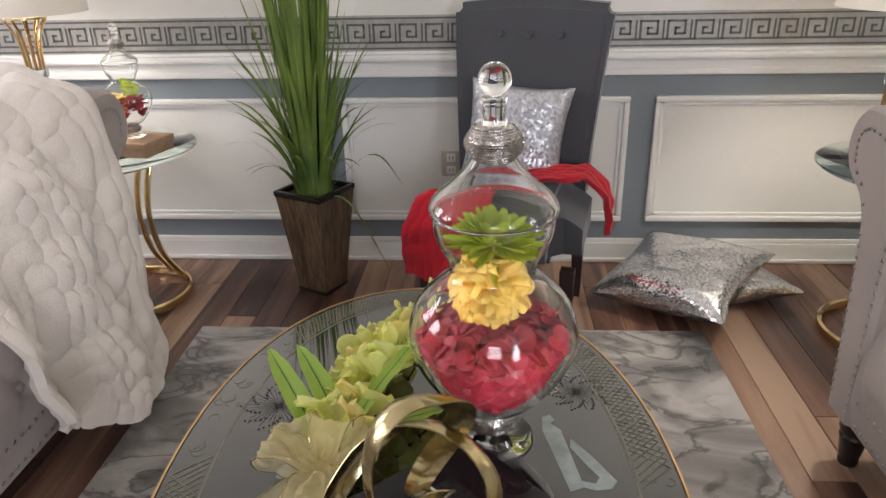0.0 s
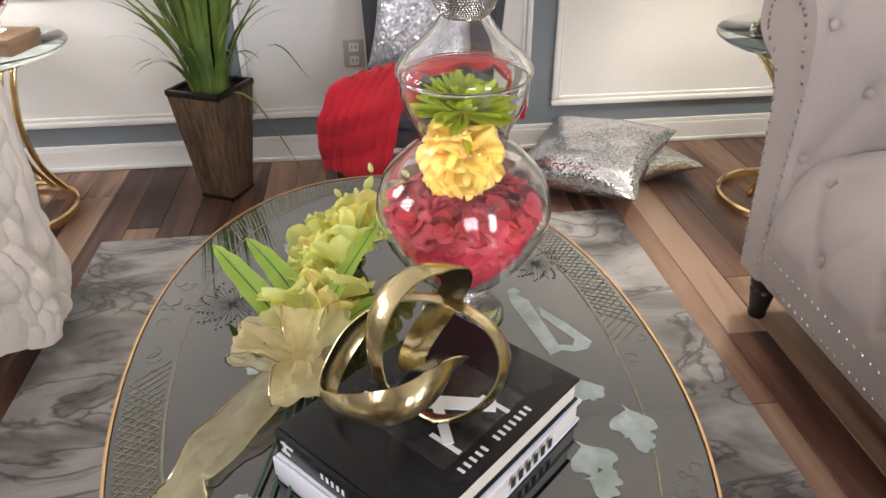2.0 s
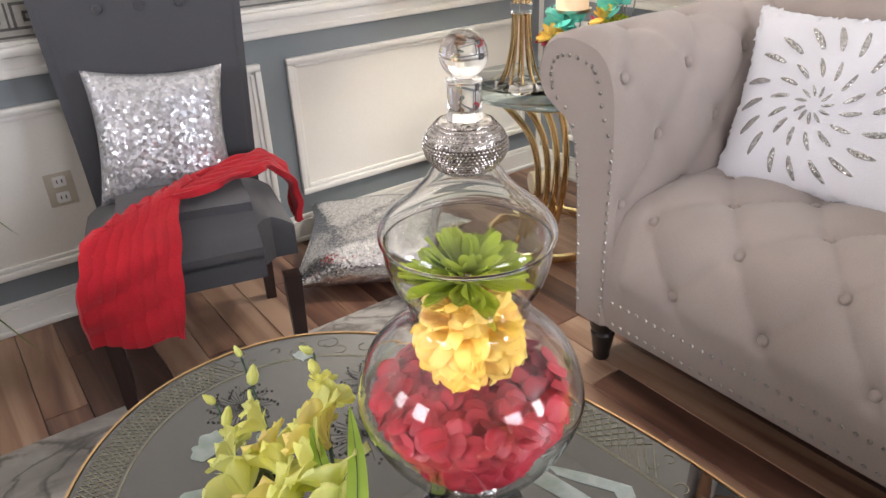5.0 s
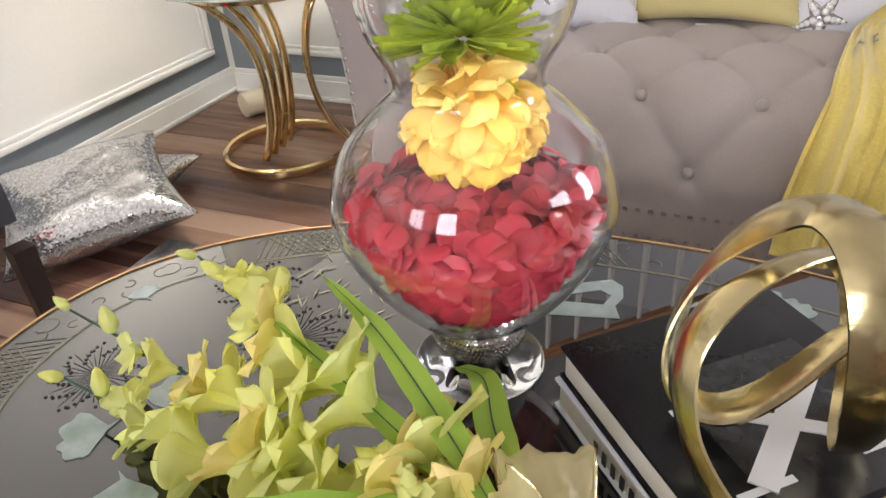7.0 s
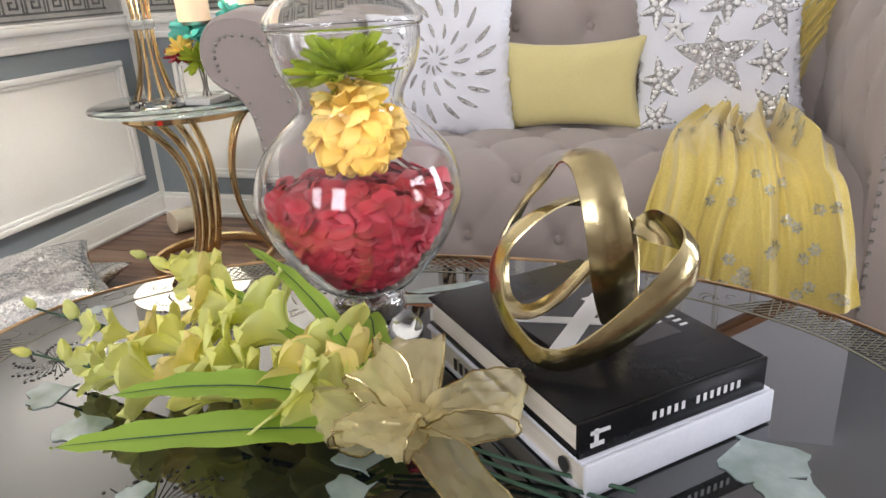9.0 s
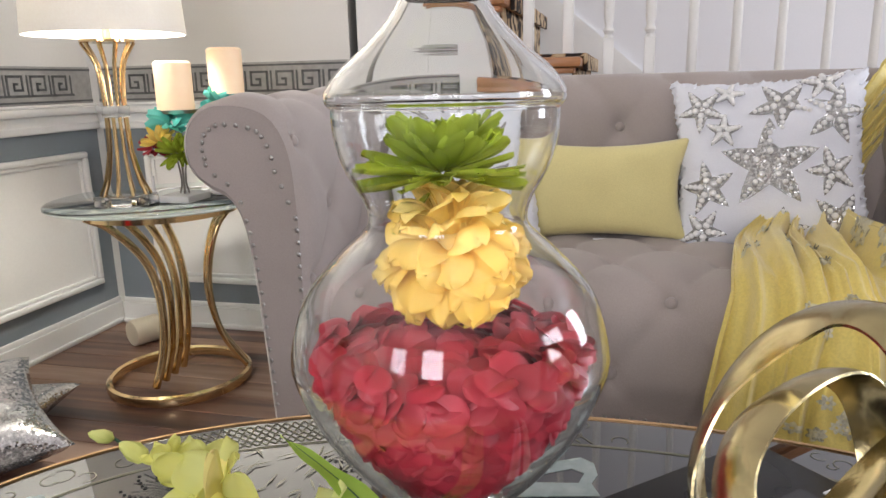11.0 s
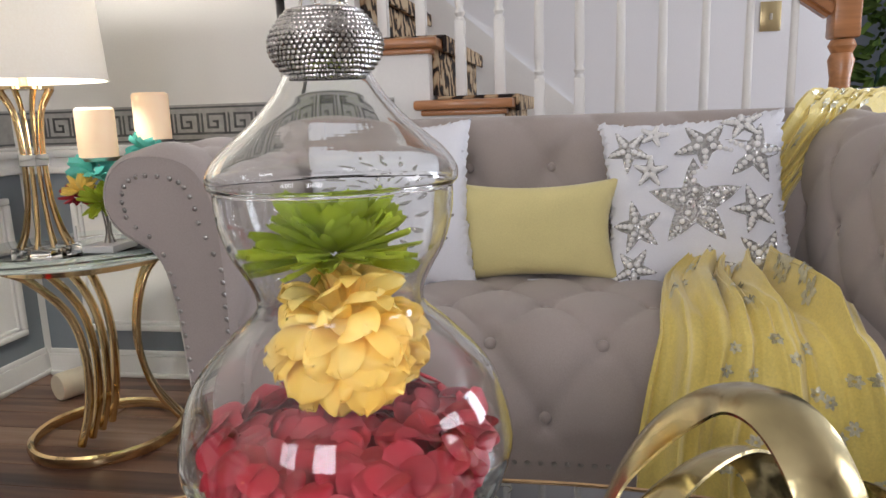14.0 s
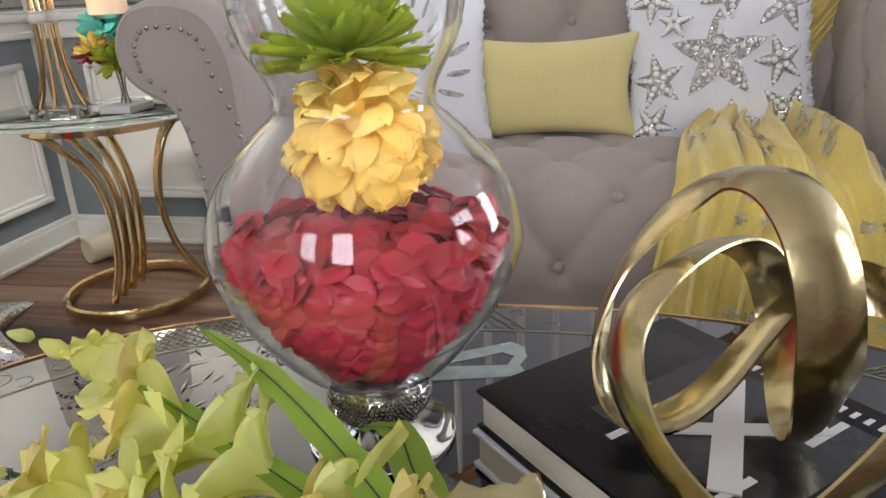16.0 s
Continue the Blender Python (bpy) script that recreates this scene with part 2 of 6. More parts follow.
def sequin_mat(name, colour, scale, rough=0.18, tilt=0.8):
    m = bpy.data.materials.new(name)
    m.use_nodes = True
    N, L = m.node_tree.nodes, m.node_tree.links
    b = N["Principled BSDF"]
    tc, v, n = N.new("ShaderNodeTexCoord"), N.new("ShaderNodeTexVoronoi"), N.new("ShaderNodeTexNoise")
    v.inputs["Scale"].default_value = scale
    n.inputs["Scale"].default_value = 9
    L.new(tc.outputs["Object"], v.inputs[0])
    L.new(tc.outputs["Object"], n.inputs[0])
    mx = N.new("ShaderNodeMix")
    mx.data_type = "RGBA"
    mx.inputs[6].default_value, mx.inputs[7].default_value = (*(c * 0.45 for c in colour), 1), (*colour, 1)
    L.new(v.outputs["Color"], mx.inputs[0])
    L.new(mx.outputs[2], b.inputs["Base Color"])
    b.inputs["Metallic"].default_value, b.inputs["Roughness"].default_value = 0.95, rough
    bn = N.new("ShaderNodeBump")
    bn.inputs["Strength"].default_value, bn.inputs["Distance"].default_value = 0.6, 0.003
    L.new(v.outputs["Color"], bn.inputs["Height"])
    # every sequin is tilted its own way
    off, scl, ad = N.new("ShaderNodeVectorMath"), N.new("ShaderNodeVectorMath"), N.new("ShaderNodeVectorMath")
    off.operation, scl.operation, ad.operation = "SUBTRACT", "SCALE", "ADD"
    off.inputs[1].default_value = (0.5, 0.5, 0.5)
    scl.inputs[3].default_value = tilt
    L.new(v.outputs["Color"], off.inputs[0])
    L.new(off.outputs[0], scl.inputs[0])
    L.new(bn.outputs[0], ad.inputs[0])
    L.new(scl.outputs[0], ad.inputs[1])
    nz = N.new("ShaderNodeVectorMath")
    nz.operation = "NORMALIZE"
    L.new(ad.outputs[0], nz.inputs[0])
    L.new(nz.outputs[0], b.inputs["Normal"])
    return m


def petal_mat(name, a, b2, trans=0.25, scale=14):
    m = mat(name, a, 0.55, second=b2, scale=scale, bump=0.15, bscale=120, island=0.16)
    N, L = m.node_tree.nodes, m.node_tree.links
    p = N["Principled BSDF"]
    src = p.inputs["Base Color"].links[0].from_socket
    t, mx = N.new("ShaderNodeBsdfTranslucent"), N.new("ShaderNodeMixShader")
    L.new(src, t.inputs[0])
    mx.inputs[0].default_value = trans
    L.new(p.outputs[0], mx.inputs[1])
    L.new(t.outputs[0], mx.inputs[2])
    L.new(mx.outputs[0], N["Material Output"].inputs[0])
    return m


WALL_TOP = mat("cream_wall_paint", (0.74, 0.72, 0.67), 0.7, scale=160, vary=0.015, bump=0.06, spot=1.2)
WALL_GREY = mat("blue_grey_wall_paint", (0.215, 0.245, 0.27), 0.55, scale=160, vary=0.03, bump=0.06, spot=1.5)
WHITE = mat("white_trim_paint", (0.8, 0.79, 0.76), 0.38, scale=90, vary=0.015, bump=0.03, spot=2)
PANEL = mat("white_panel_paint", (0.80, 0.785, 0.745), 0.5, scale=140, vary=0.02, bump=0.05, spot=1.4)
CEIL = mat("ceiling_paint", (0.8, 0.79, 0.77), 0.85, scale=220, vary=0.02, bump=0.1)
BAND = mat("silver_grey_wallpaper", (0.42, 0.41, 0.38), 0.45, metal=0.2, scale=60, vary=0.12, bump=0.1, spot=6)
BAND_DARK = mat("charcoal_print", (0.13, 0.13, 0.125), 0.5, scale=80, vary=0.2, bump=0.05, spot=9)
FLOOR = wood_floor_mat()
RUG = rug_mat()
TIGER = tiger_mat()
WALL_STAIR = mat("white_stair_wall_paint", (0.82, 0.82, 0.84), 0.6, scale=150, vary=0.015, bump=0.05, spot=1.2)
OAK = mat("honey_oak", (0.52, 0.23, 0.09), 0.35, scale=9, vary=0.16, bump=0.08, stretch=(8, 1, 8), spot=2, coat=0.3)
LINEN = mat("greige_linen", (0.40, 0.345, 0.315), 0.88, scale=420, vary=0.07, bump=0.35, spot=4, sheen=0.25, dist=0.001)
NAIL = mat("pewter_nailhead", (0.40, 0.385, 0.36), 0.34, metal=1.0, vary=0.05, bump=0)
BLACKWOOD = mat("black_wood", (0.012, 0.01, 0.009), 0.35, scale=12, vary=0.2, bump=0.1, stretch=(1, 1, 0.15))
ESPRESSO = mat("espresso_wood", (0.03, 0.014, 0.012), 0.35, scale=14, vary=0.2, bump=0.08, stretch=(6, 6, 0.6))
CHAIRCLOTH = mat("charcoal_upholstery", (0.058, 0.060, 0.069), 0.85, scale=380, vary=0.1, bump=0.3, spot=5, sheen=0.3, dist=0.001)
REDKNIT = mat("red_plush_knit", (0.52, 0.006, 0.02), 0.9, scale=240, vary=0.12, bump=0.6, sheen=0.15, spot=8)
WHITEFUR = mat("white_plush", (0.80, 0.735, 0.66), 0.95, scale=260, vary=0.04, bump=0.7, spot=9, sheen=0.5, dist=0.004)
WHITECOTTON = mat("white_cotton", (0.80, 0.81, 0.86), 0.9, scale=320, vary=0.03, bump=0.4, spot=6, sheen=0.2)
YELLOWCOTTON = mat("soft_yellow_cotton", (0.77, 0.68, 0.31), 0.85, scale=340, vary=0.05, bump=0.3, spot=5, sheen=0.3)
YELLOWTHROW = mat("yellow_plush_throw", (0.82, 0.66, 0.17), 0.6, scale=200, vary=0.08, bump=0.4, spot=7, sheen=0.5)
SILVERPRINT = mat("pale_silver_print", (0.78, 0.74, 0.54), 0.28, metal=0.3, scale=200, vary=0.2, bump=0.3, spot=40)
SEQUIN = sequin_mat("silver_sequins", (0.95, 0.95, 0.96), 190, 0.13, 0.22)
BEADS = sequin_mat("silver_beadwork", (0.72, 0.73, 0.78), 125, 0.3, 0.55)
BEADS.node_tree.nodes["Principled BSDF"].inputs["Metallic"].default_value = 0.6
CRYSTAL = sequin_mat("rhinestone", (0.66, 0.63, 0.6), 240, 0.12, 0.3)
GLITTER = sequin_mat("silver_glitter", (0.66, 0.65, 0.63), 300, 0.25)
GLITTER.node_tree.nodes["Principled BSDF"].inputs["Metallic"].default_value = 0.6
PEARL = mat("white_pearl_bead", (0.85, 0.84, 0.82), 0.22, vary=0.03, bump=0, coat=0.4)
GOLD = mat("polished_brass", (0.86, 0.64, 0.34), 0.14, metal=1.0, scale=25, vary=0.06, bump=0.03, spot=6)
HAMMERED = mat("hammered_antique_gold", (0.52, 0.435, 0.235), 0.22, metal=1.0, scale=60, vary=0.12, bump=0.35, bscale=22, spot=12, dist=0.006)
RIMGOLD = mat("gold_edge", (0.62, 0.4, 0.2), 0.3, metal=0.9, scale=40, vary=0.08, bump=0.03)
LACQUER = mat("black_lacquer", (0.010, 0.011, 0.011), 0.4, scale=40, vary=0.1, bump=0.0, spec=0.5, coat=1.0)
for k in list(LACQUER.node_tree.links):
    if k.to_socket.name == "Roughness":
        LACQUER.node_tree.links.remove(k)
LACQUER.node_tree.nodes["Principled BSDF"].inputs["Roughness"].default_value = 0.015
LACQUER.node_tree.nodes["Principled BSDF"].inputs["Coat Roughness"].default_value = 0.004
LACQUER.node_tree.nodes["Principled BSDF"].inputs["Coat IOR"].default_value = 1.65
SHELL = mat("mother_of_pearl", (0.33, 0.39, 0.375), 0.25, scale=45, vary=0.12, bump=0.05, second=(0.2, 0.26, 0.23), spot=18, coat=0.6)
GILT = mat("gilt_line", (0.24, 0.23, 0.16), 0.4, metal=0.3, scale=70, vary=0.15, bump=0)
INKED = mat("dull_charcoal_paint", (0.05, 0.05, 0.048), 0.75, scale=90, vary=0.15, bump=0, spec=0.1)
BAMBOO = mat("pale_gilt_paint", (0.46, 0.44, 0.32), 0.45, metal=0.2, scale=90, vary=0.15, bump=0)
GLASS = glass_mat("clear_glass", (0.985, 0.995, 0.99))
GREENGLASS = glass_mat("thick_edge_glass", (0.80, 0.93, 0.89))
PETAL_RED = petal_mat("red_fabric_petal", (0.47, 0.026, 0.048), (0.32, 0.015, 0.028), 0.08)
PETAL_YELLOW = petal_mat("golden_yellow_petal", (0.95, 0.64, 0.08), (0.95, 0.77, 0.28), 0.32)
PETAL_GREEN = petal_mat("lime_green_petal", (0.48, 0.55, 0.05), (0.34, 0.44, 0.035), 0.45)
BLOOM = petal_mat("lemon_bloom", (0.86, 0.85, 0.25), (0.80, 0.86, 0.40), 0.42, 22)
BLOOM_PEACH = petal_mat("peach_yellow_bloom", (0.92, 0.85, 0.28), (0.91, 0.72, 0.36), 0.4, 30)
LEAF = petal_mat("fresh_green_leaf", (0.36, 0.52, 0.07), (0.26, 0.42, 0.05), 0.3, 10)
LEAFVEIN = mat("dark_leaf_vein", (0.03, 0.09, 0.05), 0.6, bump=0)
STEM = mat("dark_green_stem", (0.03, 0.09, 0.05), 0.55, vary=0.2, bump=0.1)
GRASS = petal_mat("grass_blade", (0.23, 0.32, 0.065), (0.085, 0.15, 0.03), 0.28, 6)
ORGANZA = petal_mat("gold_organza", (0.88, 0.79, 0.46), (0.74, 0.64, 0.32), 0.40, 40)
nt = ORGANZA.node_tree
sheer, mixer, outp = nt.nodes.new("ShaderNodeBsdfTransparent"), nt.nodes.new("ShaderNodeMixShader"), nt.nodes["Material Output"]
mixer.inputs[0].default_value = 0.40
nt.links.new(sheer.outputs[0], mixer.inputs[1])
nt.links.new(outp.inputs[0].links[0].from_socket, mixer.inputs[2])
nt.links.new(mixer.outputs[0], outp.inputs[0])
ORGANZA.node_tree.nodes["Principled BSDF"].inputs["Metallic"].default_value = 0.25
POTWOOD = mat("weathered_brown_wood", (0.165, 0.105, 0.06), 0.6, scale=16, vary=0.26, second=(0.04, 0.024, 0.014), bump=0.3, stretch=(6, 6, 0.7), spot=4, random_value=0.12)
SHADE = petal_mat("linen_lampshade", (0.8, 0.77, 0.70), (0.77, 0.73, 0.65), 0.13, 200)
# the candles' warm glow is put into the wax's base colour and a weak emission
CANDLE = mat("glow_tinted_ivory_wax", (0.78, 0.62, 0.44), 0.5, scale=30, vary=0.04, bump=0.05)
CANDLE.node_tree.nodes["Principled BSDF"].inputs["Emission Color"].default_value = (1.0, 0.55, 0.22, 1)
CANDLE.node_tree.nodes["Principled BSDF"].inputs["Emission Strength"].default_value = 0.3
WAX = mat("ivory_wax", (0.82, 0.72, 0.55), 0.5, scale=30, vary=0.04, bump=0.05, trans=0.0)
MARBLE = mat("white_stone_block", (0.75, 0.75, 0.74), 0.3, scale=12, vary=0.08, bump=0.02)
TEAL = petal_mat("teal_ribbon", (0.16, 0.58, 0.5), (0.12, 0.48, 0.42), 0.25)
ALMOND = mat("almond_plastic", (0.5, 0.46, 0.38), 0.4, vary=0.03, bump=0)
DARKSLOT = mat("dark_slot", (0.03, 0.03, 0.03), 0.6, bump=0)
BRASSPLATE = mat("brass_plate", (0.55, 0.45, 0.25), 0.3, metal=0.9, vary=0.08, bump=0.02)
BOOKBLACK = mat("black_book_cloth", (0.012, 0.012, 0.013), 0.26, scale=300, vary=0.15, bump=0.03, spot=8, spec=0.16)
BOOKGREY = mat("grey_cover_print", (0.035, 0.035, 0.037), 0.22, scale=60, vary=0.3, bump=0.02)
BOOKWHITE = mat("white_book_cloth", (0.72, 0.74, 0.8), 0.45, scale=200, vary=0.03, bump=0.08)
PAGES = mat("page_edges", (0.72, 0.67, 0.58), 0.8, scale=4, vary=0.1, bump=0.3, stretch=(2, 2, 260))
PRINTWHITE = mat("white_print", (0.75, 0.75, 0.75), 0.5, vary=0.02, bump=0)
TANBOOK = mat("tan_box_paper", (0.5, 0.33, 0.2), 0.6, scale=40, vary=0.12, bump=0.1)
BLUECLOTH = mat("slate_blue_cloth", (0.16, 0.2, 0.28), 0.9, scale=200, vary=0.1, bump=0.3)

# ---- structure ----
YN, XE, XW, YS, H = 2.66, 1.70, -2.9, -3.0, 2.5   # wall faces and ceiling height
XH = 2.80                                          # far side of the stairs


def structure(name, bm, material, label="", cat=""):
    return tagged(part(name, bm, material, None, label, smooth=False), label, cat, kind="structure")


floor = structure("floor", bx(XW - 0.2, 7.2, YS - 0.2, YN + 0.2, -0.08, -0.012), ESPRESSO, "brown streaked wooden plank floor", "floor")
structure("ceiling", bx(XW - 0.2, 7.2, YS - 0.2, YN + 0.2, H, H + 0.1), CEIL, "plain white painted ceiling", "ceiling")
wall_n = structure("wall_north", bx(XW - 0.15, XH + 0.2, YN, YN + 0.15, 0, H), WALL_TOP, "cream wall with grey wainscot and white panel mouldings", "wall")
wall_e = structure("wall_east", bx(XE, XE + 0.09, 1.666, YN, 0, H), WALL_TOP, "cream wall beside the stairs with grey wainscot", "wall")
structure("wall_stair_far", bx(XH, XH + 0.12, -0.36, YN, 0, H), WALL_STAIR, "white wall behind the staircase", "wall")
structure("wall_hall", bx(7.0, 7.15, YS, YN, 0, H), WALL_GREY, "dim far hall wall", "wall")
structure("wall_hall_north", bx(XH + 0.13, 7.0, 1.6, 1.72, 0, H), WALL_GREY, "dim side wall of the hall", "wall")


def holed_wall(name, axis, at, lo, hi, o0, o1, z0, z1, label):
    bm = bmesh.new()
    for a, b, c, d in ((lo, o0, 0, H), (o1, hi, 0, H), (o0, o1, 0, z0), (o0, o1, z1, H)):
        if axis == "y":
            box(bm, a, b, at - 0.12, at, c, d)
        else:
            box(bm, at - 0.12, at, a, b, c, d)
    return structure(name, bm, WALL_TOP, label, "wall")


holed_wall("wall_south", "y", YS, XW, 1.6, -0.65, 0.95, 0.75, 2.2, "cream wall with a wide window")
# the opening here is added, out of view, for the stair wall's light
holed_wall("wall_south_foyer", "y", YS, 1.6, 7.0, 1.8, 2.7, 0.4, 2.3, "entrance wall with an added, unseen tall window")
holed_wall("wall_west", "x", XW, YS, 1.5, 0.45, 1.25, 0.85, 2.15, "cream wall with a window")
holed_wall("wall_west_end", "x", XW, 1.5, YN, 1.78, 2.42, 0.85, 2.15, "cream wall with a narrow window")


def window(name, axis, at, a, b, z0, z1):
    w = thing(name, "white framed daylight window with muntins", "window", kind="structure")
    for k in range(4):
        p = lerp(a, b, k / 3)
        q = (p - 0.025, p + 0.025)
        bm = bx(*q, at - 0.09, at - 0.03, z0, z1, bevel=0.004) if axis == "y" else bx(at - 0.09, at - 0.03, *q, z0, z1, bevel=0.004)
        part("muntin", bm, WHITE, w)
    for z in (z0, (z0 + z1) / 2, z1):
        bm = bx(a, b, at - 0.085, at - 0.035, z - 0.025, z + 0.025, bevel=0.004) if axis == "y" else bx(at - 0.085, at - 0.035, a, b, z - 0.025, z + 0.025, bevel=0.004)
        part("rail", bm, WHITE, w)


window("window_1", "y", YS, -0.65, 0.95, 0.75, 2.2)
window("window_2", "x", XW, 0.45, 1.25, 0.85, 2.15)
window("window_4", "x", XW, 1.78, 2.42, 0.85, 2.15)
# added unseen window, only there to hold the stair wall's light
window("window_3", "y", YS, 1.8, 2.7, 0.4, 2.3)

# wainscot paint, rail, band, baseboard on the north and east walls
Z_RAIL, Z_BAND0, Z_BAND1 = 0.73, 0.822, 0.945


def wainscot(axis, a, b, face, sign, tag):
    """Lower wall finish along one wall; face is the wall's plane and sign points into the room."""
    def slab(p, q, z0, z1, t, t0=0.0, bev=0.0):
        f0, f1 = sorted((face + sign * t0, face + sign * t))
        return bx(p, q, f0, f1, z0, z1, bevel=bev) if axis == "y" else bx(f0, f1, p, q, z0, z1, bevel=bev)

    structure("wainscot_" + tag, slab(a, b, 0.0, Z_RAIL, 0.004), WALL_GREY, "blue-grey painted lower wall", "wall")
    bb = structure("baseboard_" + tag, slab(a, b, 0.0, 0.078, 0.018, 0.004), WHITE, "white painted baseboard", "baseboard")
    part("cap", slab(a, b, 0.078, 0.098, 0.013, 0.004, 0.004), WHITE, bb)
    part("shoe", slab(a, b, 0.0, 0.018, 0.03, 0.018, 0.005), WHITE, bb)
    r = structure("trim_rail_" + tag, slab(a, b, Z_RAIL, 0.755, 0.022, 0.0, 0.005), WHITE, "white moulded chair rail", "trim")
    part("fillet", slab(a, b, 0.755, 0.785, 0.015), WHITE, r)
    part("nose", slab(a, b, 0.785, 0.812, 0.036, 0.0, 0.009), WHITE, r)
    part("top_bead", slab(a, b, 0.812, 0.822, 0.018, 0.0, 0.003), WHITE, r)
    bd = structure("trim_band_" + tag, slab(a, b, Z_BAND0, Z_BAND1, 0.004), BAND, "silver-grey wallpaper border with a Greek key print", "border")
    line = bmesh.new()
    kz0, kz1 = Z_BAND0 + 0.028, Z_BAND1 - 0.028
    w, u = 0.0075, 0.094

    def bar(p, q, z0, z1):
        f0, f1 = sorted((face + sign * 0.0045, face + sign * 0.0058))
        box(line, p, q, f0, f1, z0, z1) if axis == "y" else box(line, f0, f1, p, q, z0, z1)

    for z in (Z_BAND0 + 0.006, Z_BAND1 - 0.013):
        bar(a, b, z, z + 0.006)
    n = int((b - a) / u)
    hz = kz1 - kz0
    for k in range(n):
        p = a + k * u
        bar(p, p + w, kz0, kz1)
        bar(p, p + 0.066, kz1 - w, kz1)
        bar(p + 0.066 - w, p + 0.066, kz0 + 0.25 * hz, kz1)
        bar(p + 0.026, p + 0.066, kz0 + 0.25 * hz, kz0 + 0.25 * hz + w)
        bar(p + 0.026, p + 0.026 + w, kz0 + 0.25 * hz, kz0 + 0.65 * hz)
        bar(p + 0.026, p + 0.046, kz0 + 0.65 * hz - w, kz0 + 0.65 * hz)
        bar(p, p + u, kz0 - 0.002, kz0 + w - 0.002)
        bar(p + 0.08, p + 0.08 + w * 0.8, kz0, kz1)
    tagged(part("key_print", line, BAND_DARK, bd, smooth=False), kind="stuff")


wainscot("y", XW, XE, YN, -1, "north")
wainscot("x", 1.30, YN - 0.036, XE, -1, "east")


def wall_panel(axis, a, b, z0, z1, face, sign, name):
    t = thing(name, "white recessed wall panel with a stepped moulding", "wall panel", kind="structure", group="wall panels")

    def slab(p, q, c, d, t0, t1, bev=0.0):
        f0, f1 = sorted((face + sign * t0, face + sign * t1))
        return bx(p, q, f0, f1, c, d, bevel=bev) if axis == "y" else bx(f0, f1, p, q, c, d, bevel=bev)

    part("panel", slab(a + 0.02, b - 0.02, z0 + 0.02, z1 - 0.02, 0.004, 0.0075), PANEL, t)
    for p, q, c, d in ((a, b, z1 - 0.022, z1), (a, b, z0, z0 + 0.022), (a, a + 0.022, z0 + 0.022, z1 - 0.022), (b - 0.022, b, z0 + 0.022, z1 - 0.022)):
        part("moulding", slab(p, q, c, d, 0.004, 0.024, 0.006), WHITE, t)
    i = 0.022
    for p, q, c, d in ((a + i, b - i, z1 - i - 0.014, z1 - i), (a + i, b - i, z0 + i, z0 + i + 0.014), (a + i, a + i + 0.014, z0 + i, z1 - i), (b - i - 0.014, b - i, z0 + i, z1 - i)):
        part("inner_bead", slab(p, q, c, d, 0.004, 0.015, 0.004), WHITE, t)


for k, (a, b) in enumerate(((0.562, 1.617), (-0.59, 0.472), (-1.73, -0.68), (-2.85, -1.82))):
    wall_panel("y", a, b, 0.172, 0.656, YN, -1, "wall_panel")
wall_panel("x", 1.80, 2.46, 0.172, 0.656, XE, -1, "wall_panel")

outlet = thing("wall_outlet", "beige double socket plate on the white panel", "socket")
part("plate", bx(-0.219, -0.144, YN - 0.0125, YN - 0.0078, 0.352, 0.452, bevel=0.002), ALMOND, outlet)
for z in (0.378, 0.426):
    s = part("socket", bx(-0.199, -0.164, YN - 0.0155, YN - 0.0126, z - 0.015, z + 0.015, bevel=0.004), PRINTWHITE, outlet)
    for dx in (-0.189, -0.176):
        part("slot", bx(dx, dx + 0.003, YN - 0.0165, YN - 0.0156, z - 0.005, z + 0.006), DARKSLOT, s)

# ---- staircase ----
RISE, RUN, Y5 = 0.1865, 0.225, 0.95
stairs = thing("staircase", "white staircase with oak treads and tiger-print runner", "staircase", kind="structure")
for k in range(1, 13):
    y0 = Y5 + RUN * (k - 5)
    y1 = y0 + RUN + 0.03
    z = RISE * k
    x0 = XE - 0.035 if k <= 7 else XE + 0.1
    tr = part("tread", bx(x0, XH - 0.02, y0 - 0.02, y1 + (0.03 if k <= 7 else 0), z - 0.03, z, bevel=0.009), OAK, stairs)
    if k <= 7:
        part("cove", bx(XE - 0.016, XE + 0.05, y0 + 0.0, y1 + 0.01, z - 0.048, z - 0.0305, bevel=0.005), OAK, tr)
    part("riser", bx(XE + 0.004, XH - 0.02, y0 + 0.012, y0 + 0.03, z - RISE, z - 0.031), WHITE, stairs)
    rn = bmesh.new()
    box(rn, XE + 0.055, XH - 0.05, y0 - 0.03, y1 - 0.03, z + 0.001, z + 0.012, bevel=0.004)
    box(rn, XE + 0.055, XH - 0.05, y0 - 0.034, y0 - 0.0215, z - 0.04, z + 0.012, bevel=0.004)
    box(rn, XE + 0.055, XH - 0.05, y0 - 0.004, y0 + 0.0115, z - RISE + 0.013, z - 0.031, bevel=0.003)
    part("runner", rn, TIGER, stairs, "brown and black tiger-print carpet")
    if k <= 7:
        part("side_board", bx(XE, XE + 0.003, y0 + 0.013, y0 + RUN + 0.012, 0.0, z - 0.031), WHITE, stairs)
bm = bmesh.new()
prism(bm, [(Y5 - 4.2 * RUN, 0.0), (Y5 - 4.2 * RUN, 0.28), (Y5 + 8 * RUN, RISE * 12 + 0.36), (Y5 + 8 * RUN, RISE * 11)], XH - 0.018, XH - 0.001,
      Matrix(((0, 0, 1, 0), (1, 0, 0, 0), (0, 1, 0, 0), (0, 0, 0, 1))))
part("skirt_board", bm, WHITE, stairs, smooth=False)

